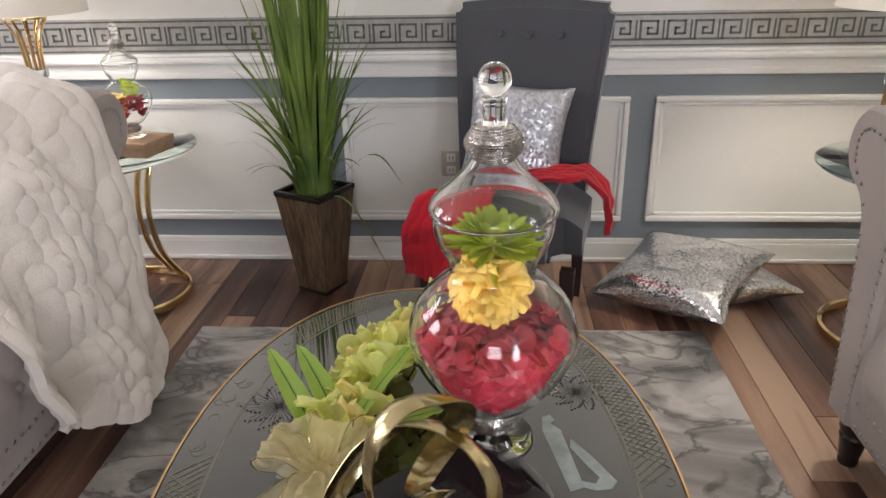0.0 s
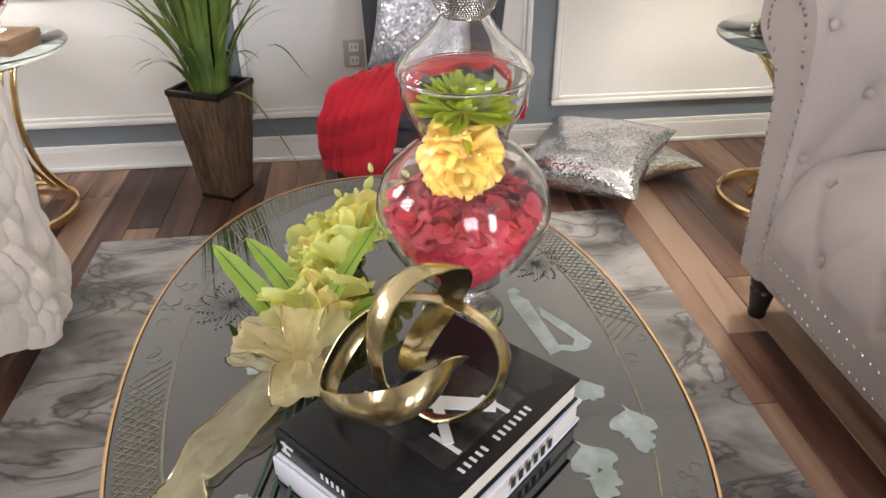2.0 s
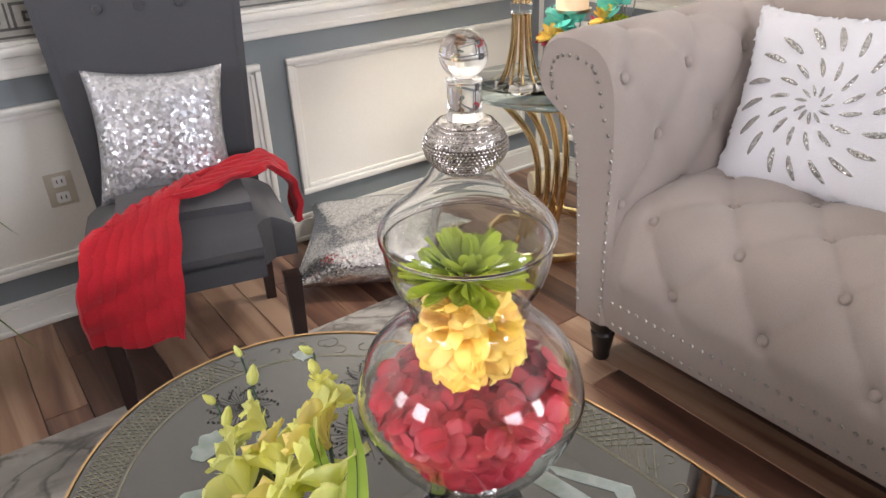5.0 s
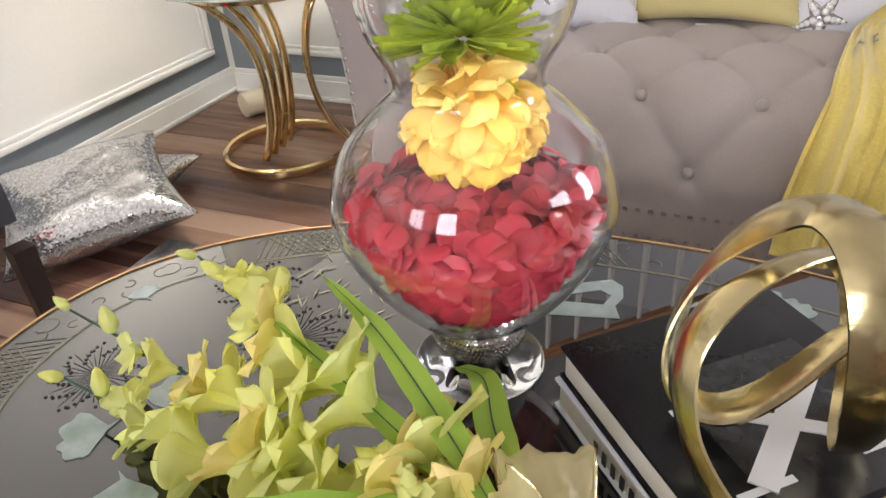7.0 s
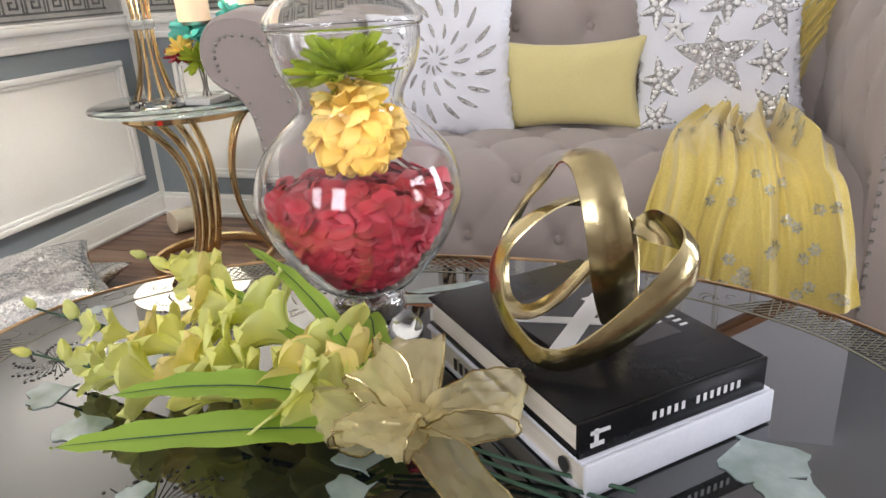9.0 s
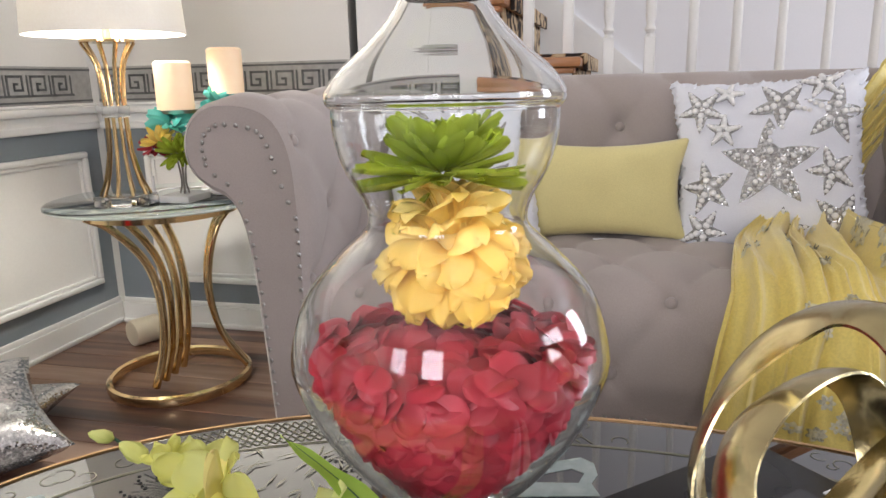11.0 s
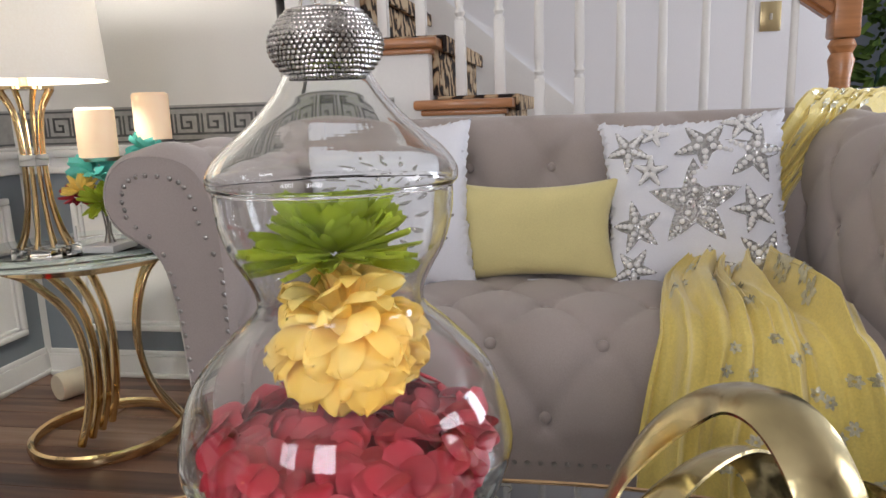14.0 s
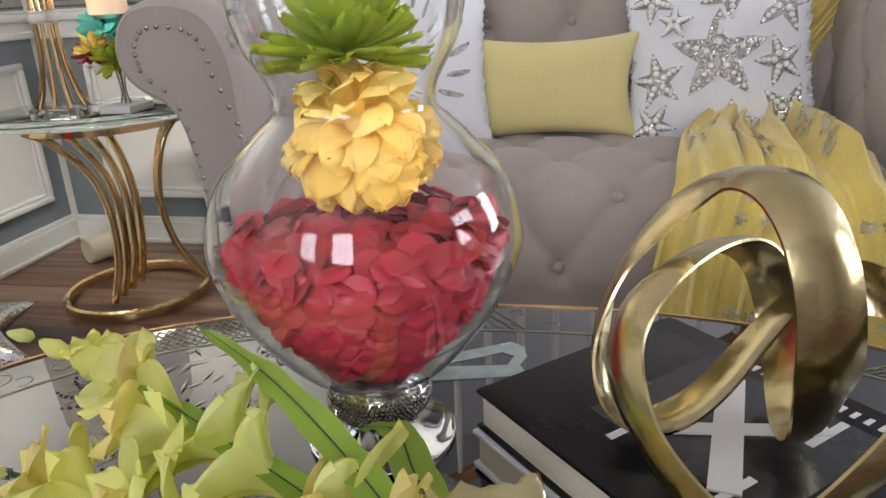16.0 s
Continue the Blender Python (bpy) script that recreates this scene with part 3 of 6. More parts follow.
railing = thing("stair_railing", "white turned balusters under a honey-oak handrail", "railing", kind="structure")
XB = XE + 0.075


def rail_z(y):
    return 1.15 + (y - 0.04) * 0.70


for k in range(13):
    y = 0.126 + k * 0.1216
    base = RISE * max(1, math.floor((y + 0.02 - Y5) / RUN) + 5)
    top = rail_z(y) - 0.02
    b0 = bmesh.new()
    box(b0, XB - 0.016, XB + 0.016, y - 0.016, y + 0.016, base + 0.001, base + 0.24, bevel=0.003)
    lathe(b0, [(0.016, 0.24), (0.011, 0.25), (0.017, 0.262), (0.011, 0.275), (0.0155, 0.30), (0.014, 0.45), (0.0105, top - base)], 12, (XB, y, base))
    part("baluster", b0, WHITE, railing)
pts = [(XB, y, rail_z(y)) for y in (0.02, 1.62)]
t = bmesh.new()
bmesh.ops.create_cube(t, size=1)
ln = (Vector(pts[1]) - Vector(pts[0])).length
for v in t.verts:
    v.co = Vector((v.co.x * 0.058, v.co.y * ln, v.co.z * 0.05))
bmesh.ops.bevel(t, geom=t.edges[:], offset=0.014, segments=3, affect="EDGES")
b0 = bmesh.new()
add(b0, t, Matrix.Translation((Vector(pts[0]) + Vector(pts[1])) / 2) @ Matrix.Rotation(math.atan2(pts[1][2] - pts[0][2], 1.6), 4, "X"))
part("handrail", b0, OAK, railing, "honey-oak handrail")


def newel(y, z0, zt, ball):
    b0 = bmesh.new()
    box(b0, XB - 0.037, XB + 0.037, y - 0.037, y + 0.037, zt - 0.21, zt - 0.07, bevel=0.008)
    lathe(b0, [(0.03, z0), (0.032, z0 + 0.2), (0.028, zt - 0.32), (0.036, zt - 0.27), (0.028, zt - 0.25), (0.038, zt - 0.23), (0.03, zt - 0.212)], 20, (XB, y, 0))
    box(b0, XB - 0.037, XB + 0.037, y - 0.037, y + 0.037, z0, z0 + 0.25, bevel=0.006)
    if ball:
        lathe(b0, [(0.04, zt - 0.07), (0.03, zt - 0.055), (0.022, zt - 0.045), (0.038, zt - 0.03), (0.04, zt - 0.018), (0.03, zt - 0.006), (0.0, zt)], 20, (XB, y, 0))
    part("newel_post", b0, OAK, railing, "turned honey-oak post")


newel(-0.005, RISE + 0.001, 1.275, True)
newel(1.62, RISE * 7 + 0.001, 2.45, True)

sw = thing("light_switch", "brass switch plate on the white stair wall", "switch")
part("plate", bx(XH - 0.007, XH - 0.001, -0.108, -0.025, 1.18, 1.30, bevel=0.002), BRASSPLATE, sw)
part("toggle", bx(XH - 0.016, XH - 0.0075, -0.072, -0.061, 1.225, 1.252, bevel=0.002), ALMOND, sw)

# ---- rug ----
rug = thing("area_rug", "grey and ivory marbled low-pile rug on the floor", "rug", (-0.155, 0.72, 0), 0.6)
part("rug_body", bx(-0.828, 0.828, -1.36, 1.36, 0.0005, 0.009, bevel=0.004), RUG, rug)

# ---- upholstered sofas ----
SA, SB = 0.222, 0.15


def tuft(a, b, h=0.027):
    p, q = a / SA + b / (2 * SB), a / SA - b / (2 * SB)
    f = (abs(math.sin(math.pi * p)) * abs(math.sin(math.pi * q))) ** 0.42
    dp, dq = p - round(p), q - round(q)
    return 0.75 * h * f - 0.017 * math.exp(-(dp * dp + dq * dq) / 0.012)


def profile_sampler(pts, n=200):
    path = smooth_path([(p[0], 0, p[1]) for p in pts], n)
    ds = [0.0]
    for a, b in zip(path, path[1:]):
        ds.append(ds[-1] + (b - a).length)

    def at(s):
        s = max(0, min(ds[-1], s))
        lo = 0
        while lo < n - 2 and ds[lo + 1] < s:
            lo += 1
        f = (s - ds[lo]) / max(1e-9, ds[lo + 1] - ds[lo])
        p = path[lo].lerp(path[lo + 1], f)
        d = (path[lo + 1] - path[lo]).normalized()
        return p.x, p.z, -d.z, d.x
    return at, ds[-1]


def s_of(at, length, key, target, s0=0.0):
    best, bs = 1e9, 0
    for k in range(400):
        s = s0 + (length - s0) * k / 399
        d = abs(key(at(s)) - target)
        if d < best:
            best, bs = d, s
    return bs


def sofa(name, label):
    """Front faces -x at x = 0; y is its width, centred."""
    root = thing(name, label, "sofa", group="sofas by the coffee table")
    inner = 0.625
    # seat
    at, ln = profile_sampler([(0.012, 0.13), (0.0, 0.22), (0.008, 0.33), (0.045, 0.43), (0.13, 0.475), (0.32, 0.475), (0.62, 0.46)])
    s0 = s_of(at, ln, lambda q: q[1], 0.306)
    bts = []

    def seat(u, v):
        y = lerp(-inner - 0.012, inner + 0.012, u)
        s = v * ln
        x, z, nx, nz = at(s)
        fade = min(1, max(0, (s - 0.1) / 0.06)) * min(1, max(0, (inner - abs(y)) / 0.05))
        d = tuft(y, s - s0) * fade
        return Vector((x + nx * d, y, z + nz * d))
    bm = bmesh.new()
    grid(bm, seat, 120, 64)
    seat_ob = part("seat", bm, LINEN, root, "button-tufted greige linen seat")
    for j in range(0, 5):
        for i in range(-3, 4):
            y, s = (i + (j % 2) / 2) * SA, s0 + j * SB
            if abs(y) < inner - 0.03 and s < ln:
                x, z, nx, nz = at(s)
                bts.append((Vector((x - nx * 0.008, y, z - nz * 0.008)), Vector((nx, 0, nz)), seat_ob))
    part("base_frame", bx(0.02, 0.72, -inner, inner, 0.12, 0.18), LINEN, root)
    # back
    atb, lb = profile_sampler([(0.60, 0.44), (0.605, 0.56), (0.635, 0.74), (0.655, 0.82), (0.70, 0.872), (0.755, 0.872), (0.785, 0.81), (0.77, 0.6), (0.76, 0.13)])
    sb = s_of(atb, lb * 0.6, lambda q: q[1], 0.744)

    def back(u, v):
        y = lerp(-0.80, 0.80, u)
        s = v * lb
        x, z, nx, nz = atb(s)
        fade = 1 if s < sb + 0.12 else max(0, 1 - (s - sb - 0.12) / 0.05)
        d = tuft(y, s - sb) * fade
        return Vector((x + nx * d, y, z + nz * d))
    bm = bmesh.new()
    grid(bm, back, 130, 70)
    back_ob = part("backrest", bm, LINEN, root, "rolled button-tufted backrest")
    for j in (-1, 0):
        for i in range(-3, 4):
            y, s = (i + (j % 2) / 2) * SA, sb + j * SB
            x, z, nx, nz = atb(s)
            if abs(y) < 0.62:
                bts.append((Vector((x - nx * 0.008, y, z - nz * 0.008)), Vector((nx, 0, nz)), back_ob))
    # arms
    sec = [(0.63, 0.13), (0.628, 0.45), (0.63, 0.62), (0.642, 0.74), (0.68, 0.812), (0.745, 0.840), (0.825, 0.840), (0.878, 0.805),
           (0.898, 0.748), (0.885, 0.695), (0.845, 0.66), (0.80, 0.635), (0.772, 0.58), (0.755, 0.45), (0.735, 0.13)]
    ata, la = profile_sampler(sec, 260)
    sa = s_of(ata, la * 0.5, lambda q: q[1], 0.613)
    for side in (1, -1):
        def arm(u, v):
            x = lerp(0.0, 0.74, u)
            s = v * la
            y, z, ny, nz = ata(s)
            fade = min(1, max(0, (s - 0.30) / 0.05)) * (1 if s < sa + 0.3 else max(0, 1 - (s - sa - 0.3) / 0.06)) * min(1, max(0, x / 0.03))
            d = tuft(x - 0.145, s - sa, 0.022) * fade
            e = 0.012 * max(0, 1 - x / 0.015) ** 2
            return Vector((x, side * (y + ny * (d - e)), z + nz * (d - e) + 0.035 * max(0, (x - 0.3)) * (1 if z > 0.6 else 0)))
        bm = bmesh.new()
        grid(bm, arm, 60, 110)
        edge = [bm.verts.new((0.0005, side * (ata(la * k / 60)[0] - ata(la * k / 60)[2] * 0.012), ata(la * k / 60)[1] - ata(la * k / 60)[3] * 0.012)) for k in range(61)]
        bm.faces.new(edge if side < 0 else edge[::-1])
        rear = [bm.verts.new((0.7395, side * ata(la * k / 60)[0], ata(la * k / 60)[1])) for k in range(61)]
        bm.faces.new(rear if side > 0 else rear[::-1])
        arm_ob = part("armrest", bm, LINEN, root, "scrolled armrest with nailhead trim")
        for j in (-1, 0, 1):
            for i in range(-1, 3):
                x, s = 0.145 + (i + (j % 2) / 2) * SA, sa + j * SB
                y, z, ny, nz = ata(s)
                if 0.02 < x < (0.58 if j >= 0 else 0.10):
                    bts.append((Vector((x, side * (y - ny * 0.006), z - nz * 0.006)), Vector((0, side * ny, nz)), arm_ob))
        nb = bmesh.new()
        k = 0.03
        while k < la - 0.02:
            y, z, ny, nz = ata(k)
            off = 0.016 + 0.034 * max(0.0, min(1.0, (z - 0.60) / 0.10))
            stud(nb, Vector((-0.0005, side * (y - ny * off), z - nz * off)), Vector((-1, 0, 0)), 0.0056)
            k += 0.026 if z < 0.6 else 0.034
        tagged(part("nailhead_trim", nb, NAIL, arm_ob, "row of pewter nailheads"), kind="stuff")
    # studs along the front bottom
    nb = bmesh.new()
    for z in (0.148, 0.215):
        x, zz, nx, nz = at(s_of(at, ln * 0.5, lambda q: q[1], z))
        y = -inner + 0.01
        while y < inner:
            stud(nb, Vector((x - 0.0005, y, z)), Vector((-1, 0, 0)), 0.0056)
            y += 0.026
    tagged(part("nailhead_strip", nb, NAIL, seat_ob, "row of pewter nailheads"), kind="stuff")
    b0 = bmesh.new()
    lathe(b0, [(0.0135, -0.004), (0.0125, 0.003), (0.008, 0.007), (0.0, 0.0085)], 10)
    proto = bpy.data.meshes.new("button")
    for f in b0.faces:
        f.smooth = True
    b0.to_mesh(proto)
    b0.free()
    proto.materials.append(LINEN)
    for p, n, owner in bts:
        ob = new("button", proto)
        ob.matrix_world = Matrix.Translation(p) @ n.to_track_quat("Z", "Y").to_matrix().to_4x4()
        ob.parent = owner
    for x, y in ((0.045, 0.665), (0.045, -0.665), (0.70, 0.665), (0.70, -0.665)):
        b0 = bmesh.new()
        lathe(b0, [(0.0, 0.001), (0.021, 0.001), (0.024, 0.012), (0.022, 0.022), (0.025, 0.032), (0.030, 0.07), (0.033, 0.082), (0.029, 0.09), (0.036, 0.104), (0.036, 0.131), (0.0, 0.131)], 20, (x, y, 0))
        part("foot", b0, BLACKWOOD, root, "black tapered wooden foot")
    return root


def stud(bm, p, n, r):
    q = n.to_track_quat("Z", "Y").to_matrix().to_4x4()
    lathe(bm, [(r, 0.0), (r * 0.75, r * 0.45), (0.0, r * 0.7)], 7, m=Matrix.Translation(p) @ q)


couch = sofa("tufted_sofa", "greige linen chesterfield sofa with nailhead trim beside the stairs")
couch_w = copy_thing(couch, pose(-1.05, 1.06, 0, 0, 0, 180))
couch_w["label"] = "greige linen chesterfield sofa under a white plush blanket"
couch.matrix_basis = pose(0.80, 0.812, 0)

# ---- cushions ----
def cushion_z(u, v, t):
    a, b = max(0, 1 - abs(u) ** 2.6), max(0, 1 - abs(v) ** 2.6)
    return t * (a * b) ** 0.45


def cushion_xy(u, v, w, h, pin=0.10):
    return u * w / 2 * (1 - pin * (1 - v * v) * u * u), v * h / 2 * (1 - pin * (1 - u * u) * v * v)


def cushion(name, label, w, h, t, material, m, n=36, wrinkle=0.004, fur=0.0, pin=0.10):
    root = thing(name, label, "cushion")
    bm = bmesh.new()
    for sgn in (1, -1):
        def f(u, v):
            u, v = 2 * u - 1, 2 * v - 1
            x, y = cushion_xy(u, v, w, h, pin)
            wr = wrinkle * noise.noise(Vector((x * 9, y * 9, sgn * 3.0 + w))) * 2
            e = fur * noise.noise(Vector((u * 40, v * 40, 2.0))) * (1 if max(abs(u), abs(v)) > 0.93 else 0.15)
            return Vector((x + e, y + e, sgn * (cushion_z(u, v, t) + wr * (1 - max(abs(u), abs(v)) ** 4))))
        grid(bm, f, n, n)
    bmesh.ops.remove_doubles(bm, verts=bm.verts[:], dist=0.0008)
    bmesh.ops.recalc_face_normals(bm, faces=bm.faces[:])
    part("cover", bm, material, root)
    root.matrix_world = m
    return root


def lean(x, y, z, back, turn=0, roll=0):
    """A cushion standing on its edge, its front towards -x, leaning back by degrees; z is its centre."""
    r = Matrix(((0, 0, -1, 0), (-1, 0, 0, 0), (0, 1, 0, 0), (0, 0, 0, 1)))
    return Matrix.Translation((x, y, z)) @ Matrix.Rotation(radians(turn), 4, "Z") @ Matrix.Rotation(radians(back), 4, "Y") @ r @ Matrix.Rotation(radians(roll), 4, "Z")


def on_cushion(p, q, w, h, t, lift=0.002):
    """Point on the front of a cushion at p, q in metres from its centre."""
    u, v = max(-0.97, min(0.97, p / (w / 2))), max(-0.97, min(0.97, q / (h / 2)))
    x, y = cushion_xy(u, v, w, h)
    return Vector((x, y, cushion_z(u, v, t) + lift))


def patch(bm, outline, w, h, t, thick=0.004):
    """A closed outline of (p, q) laid on a cushion as a thin raised patch with a fan of faces."""
    cx = sum(p for p, q in outline) / len(outline)
    cy = sum(q for p, q in outline) / len(outline)
    c = bm.verts.new(on_cushion(cx, cy, w, h, t, thick + 0.003))
    hi = [bm.verts.new(on_cushion(p, q, w, h, t, thick)) for p, q in outline]
    lo = [bm.verts.new(on_cushion(p, q, w, h, t, -0.004)) for p, q in outline]
    n = len(hi)
    for i in range(n):
        j = (i + 1) % n
        bm.faces.new((c, hi[i], hi[j]))
        bm.faces.new((hi[i], lo[i], lo[j], hi[j]))


# white cushion with a sunburst of silver strokes
SW, ST = 0.445, 0.065
sun = cushion("sunburst_cushion", "white square cushion with a silver beaded sunburst", SW, SW, ST, WHITECOTTON, lean(1.25, 1.22, 0.66, 20, 2, 3), fur=0.010, n=60)
rng = random.Random(4)
for ring, (r0, r1, cnt, wd) in enumerate(((0.018, 0.044, 11, 0.007), (0.062, 0.105, 14, 0.011), (0.128, 0.188, 18, 0.016))):
    for k in range(cnt):
        a = 2 * math.pi * (k + 0.5 * ring) / cnt + rng.uniform(-0.04, 0.04)
        bm = bmesh.new()
        out = []
        for s in range(7):
            f = s / 6
            out.append((lerp(r0, r1, f), wd * 0.5 * math.sin(math.pi * (0.12 + 0.76 * f)), f))
        pts = [(r, d, f) for r, d, f in out] + [(r, -d, f) for r, d, f in out[::-1]]
        patch(bm, [(r * math.cos(a + 0.16 * f) - d * math.sin(a), r * math.sin(a + 0.16 * f) + d * math.cos(a)) for r, d, f in pts], SW, SW, ST, 0.003)
        part("bead_stroke", bm, GLITTER, sun, "silver beaded stroke" if k == 0 and ring == 0 else "")

YWD, YHT, YT = 0.435, 0.262, 0.058
yel = cushion("yellow_cushion", "plain soft yellow rectangular cushion on the sofa seat", YWD, YHT, YT, YELLOWCOTTON, lean(1.275, 0.85, 0.597, 14, 0, 1), pin=0.17, wrinkle=0.007)
part("care_tag", bx(-0.02, 0.02, -YHT / 2 + 0.001, -YHT / 2 + 0.010, 0.004, 0.008), PRINTWHITE, yel, "small white sewn tag")

PW, PT = 0.44, 0.06
star = cushion("starfish_cushion", "white furry-edged cushion with silver sequin starfish", PW, PW, PT, WHITECOTTON, lean(1.295, 0.468, 0.66, 18, -6, 4), fur=0.013, n=64)
for cx, cy, r, a0 in ((0.0, -0.01, 0.105, 0.3), (0.03, 0.135, 0.07, 0.9), (0.145, 0.105, 0.075, 0.1), (0.135, -0.03, 0.058, 0.6), (0.15, -0.15, 0.072, 1.1), (0.02, -0.175, 0.06, 0.2),
                      (-0.14, -0.06, 0.065, 0.5), (-0.15, -0.165, 0.055, 1.0), (-0.10, 0.075, 0.042, 0.2), (-0.15, 0.135, 0.058, 0.8), (0.12, 0.19, 0.05, 0.4), (-0.085, 0.175, 0.035, 0.0)):
    out, r = [], r * 1.12
    for k in range(20):
        a = a0 + 2 * math.pi * k / 20
        rr = r * (0.95, 0.70, 0.40, 0.70)[k % 4]
        aa = a + (0.0, 0.13, 0.0, -0.13)[k % 4] * -1.0
        out.append((cx + rr * math.cos(aa), cy + rr * math.sin(aa)))
    bm = bmesh.new()
    patch(bm, out, PW, PW, PT, 0.0022)
    s = part("starfish", bm, GLITTER, star, "silver sequin starfish")
    for k in range(5):
        a = a0 + 2 * math.pi * k / 5
        for f in (0.25, 0.45, 0.62, 0.78):
            b0 = bmesh.new()
            p = on_cushion(cx + r * f * math.cos(a), cy + r * f * math.sin(a), PW, PW, PT, 0.006)
            lathe(b0, [(0.0085 * (1.1 - 0.6 * f), 0.0), (0.006 * (1.1 - 0.6 * f), 0.004), (0.0, 0.006)], 8, p)
            part("pearl", b0, PEARL, s, "white pearl bead")

cushion("sequin_cushion", "silver sequin square cushion lying on the floor", 0.47, 0.47, 0.075, SEQUIN,
        pose(0.635, 2.31, 0.110, 9, -4, -37), wrinkle=0.010, pin=0.12)
cushion("sequin_cushion", "silver sequin cushion lying flat under another", 0.40, 0.40, 0.045, SEQUIN,
        pose(0.80, 2.405, 0.05, 0, 0, 20), wrinkle=0.008, pin=0.17)

# ---- parsons chair ----
chair = thing("dining_chair", "charcoal upholstered high-back chair with dark wooden legs", "chair", (0.035, 2.205, 0), -14)


def soft_block(fn, name, material, parent, label="", round_=0.12):
    bm = bmesh.new()
    bmesh.ops.create_cube(bm, size=1)
    bmesh.ops.bevel(bm, geom=bm.edges[:], offset=round_, segments=3, affect="EDGES")
    bmesh.ops.subdivide_edges(bm, edges=bm.edges[:], cuts=3, use_grid_fill=True)
    for v in bm.verts:
        v.co = fn(v.co * 1.0)
    return part(name, bm, material, parent, label)


def seat_shape(p):
    x, y, z = p.x * 0.51, p.y * 0.48, p.z
    drop = 0.04 * max(abs(2 * p.x), abs(2 * p.y)) ** 5 if z > 0 else 0
    z = 0.372 + z * 0.196 - drop + (0.022 * (1 - (2 * p.x) ** 2) * (1 - (2 * p.y) ** 2) if z > 0 else 0)
    return Vector((x * (1 - 0.06 * (p.y + 0.5)), y, z))


def back_shape(p):
    f = p.z + 0.5
    return Vector((p.x * lerp(0.43, 0.53, f ** 1.4), 0.205 + p.y * lerp(0.10, 0.07, f) + 0.12 * f * f, lerp(0.36, 1.01, f) - 0.02 * (2 * p.x) ** 2 * f))


soft_block(seat_shape, "seat", CHAIRCLOTH, chair, round_=0.19)
soft_block(back_shape, "backrest", CHAIRCLOTH, chair, round_=0.045)
for k in (-0.1, 0.0, 0.1):
    b0 = bmesh.new()
    lathe(b0, [(0.012, 0.0), (0.009, 0.005), (0.0, 0.007)], 10, m=Matrix.Translation((k, 0.245, 0.90)) @ Matrix.Rotation(radians(90), 4, "X"))
    part("button", b0, CHAIRCLOTH, chair)
for x, y in ((-0.22, -0.2), (0.22, -0.2), (-0.2, 0.2), (0.2, 0.2)):
    b0 = bmesh.new()
    lathe(b0, [(0.021, 0.001), (0.03, 0.285), (0.0, 0.285)], 4, m=Matrix.Translation((x, y, 0)) @ Matrix.Rotation(radians(45), 4, "Z"))
    b0.faces.new([v for v in b0.verts if v.co.z < 0.01])
    part("leg", b0, ESPRESSO, chair, "dark wooden leg")

cm = chair.matrix_world.copy()
BW, BT = 0.34, 0.06
cushion("beaded_cushion", "silver beaded square cushion leaning on the chair back", BW, BW, BT, BEADS,
        cm @ Matrix.Translation((-0.012, 0.105, 0.60)) @ Matrix.Rotation(radians(73), 4, "X") @ Matrix.Rotation(radians(-4), 4, "Z"))

# red knitted throw over the seat
throw = thing("red_throw", "bright red ribbed plush throw draped over the chair seat", "blanket")


def red(u, v):
    # v runs from the hanging right end over the seat to the front left corner
    c = smooth_path([(0.292, 0.13, 0.29), (0.288, 0.10, 0.40), (0.245, 0.06, 0.488), (0.15, 0.0, 0.50), (0.01, -0.07, 0.497), (-0.09, -0.17, 0.488), (-0.135, -0.262, 0.43), (-0.15, -0.285, 0.34), (-0.155, -0.29, 0.245)], 60)
    p = along(c, v)
    w = curve([(0, 0.045), (0.25, 0.06), (0.45, 0.10), (0.7, 0.115), (1, 0.10)], v)
    side = Vector((curve([(0, -0.1), (0.3, 0.15), (0.6, 0.75), (1, 0.97)], v), curve([(0, 1), (0.3, 0.95), (0.6, 0.65), (1, -0.12)], v), curve([(0, 0), (0.7, 0), (1, -0.1)], v))).normalized()
    a = (u - 0.5) * 2
    rib = 0.0065 * abs(math.sin(a * w * 105 + 0.5 * math.sin(v * 9)))
    cable = 0.0035 * math.sin(v * 60 + 2.5 * a) + 0.006 * noise.noise(Vector((a * 1.5, v * 7, 3.0)))
    q = p + side * w * a
    if v > 0.8:
        q.z += 0.025 * a * math.sin(3 * a) * (v - 0.8) * 5
    up = Vector((0, 0, 1)) if 0.2 < v < 0.72 else (Vector((1, 0, 0.2)) if v <= 0.2 else Vector((0, -1, 0.2)))
    return q + up * (rib + cable + 0.016)


bm = sheet(bmesh.new(), red, 50, 90, 0.016)
ob = part("knit", bm, REDKNIT, throw)
throw.matrix_world = cm

# ---- white blanket over the other sofa ----
blanket = thing("white_blanket", "white chunky plush blanket draped over the sofa arm", "blanket")


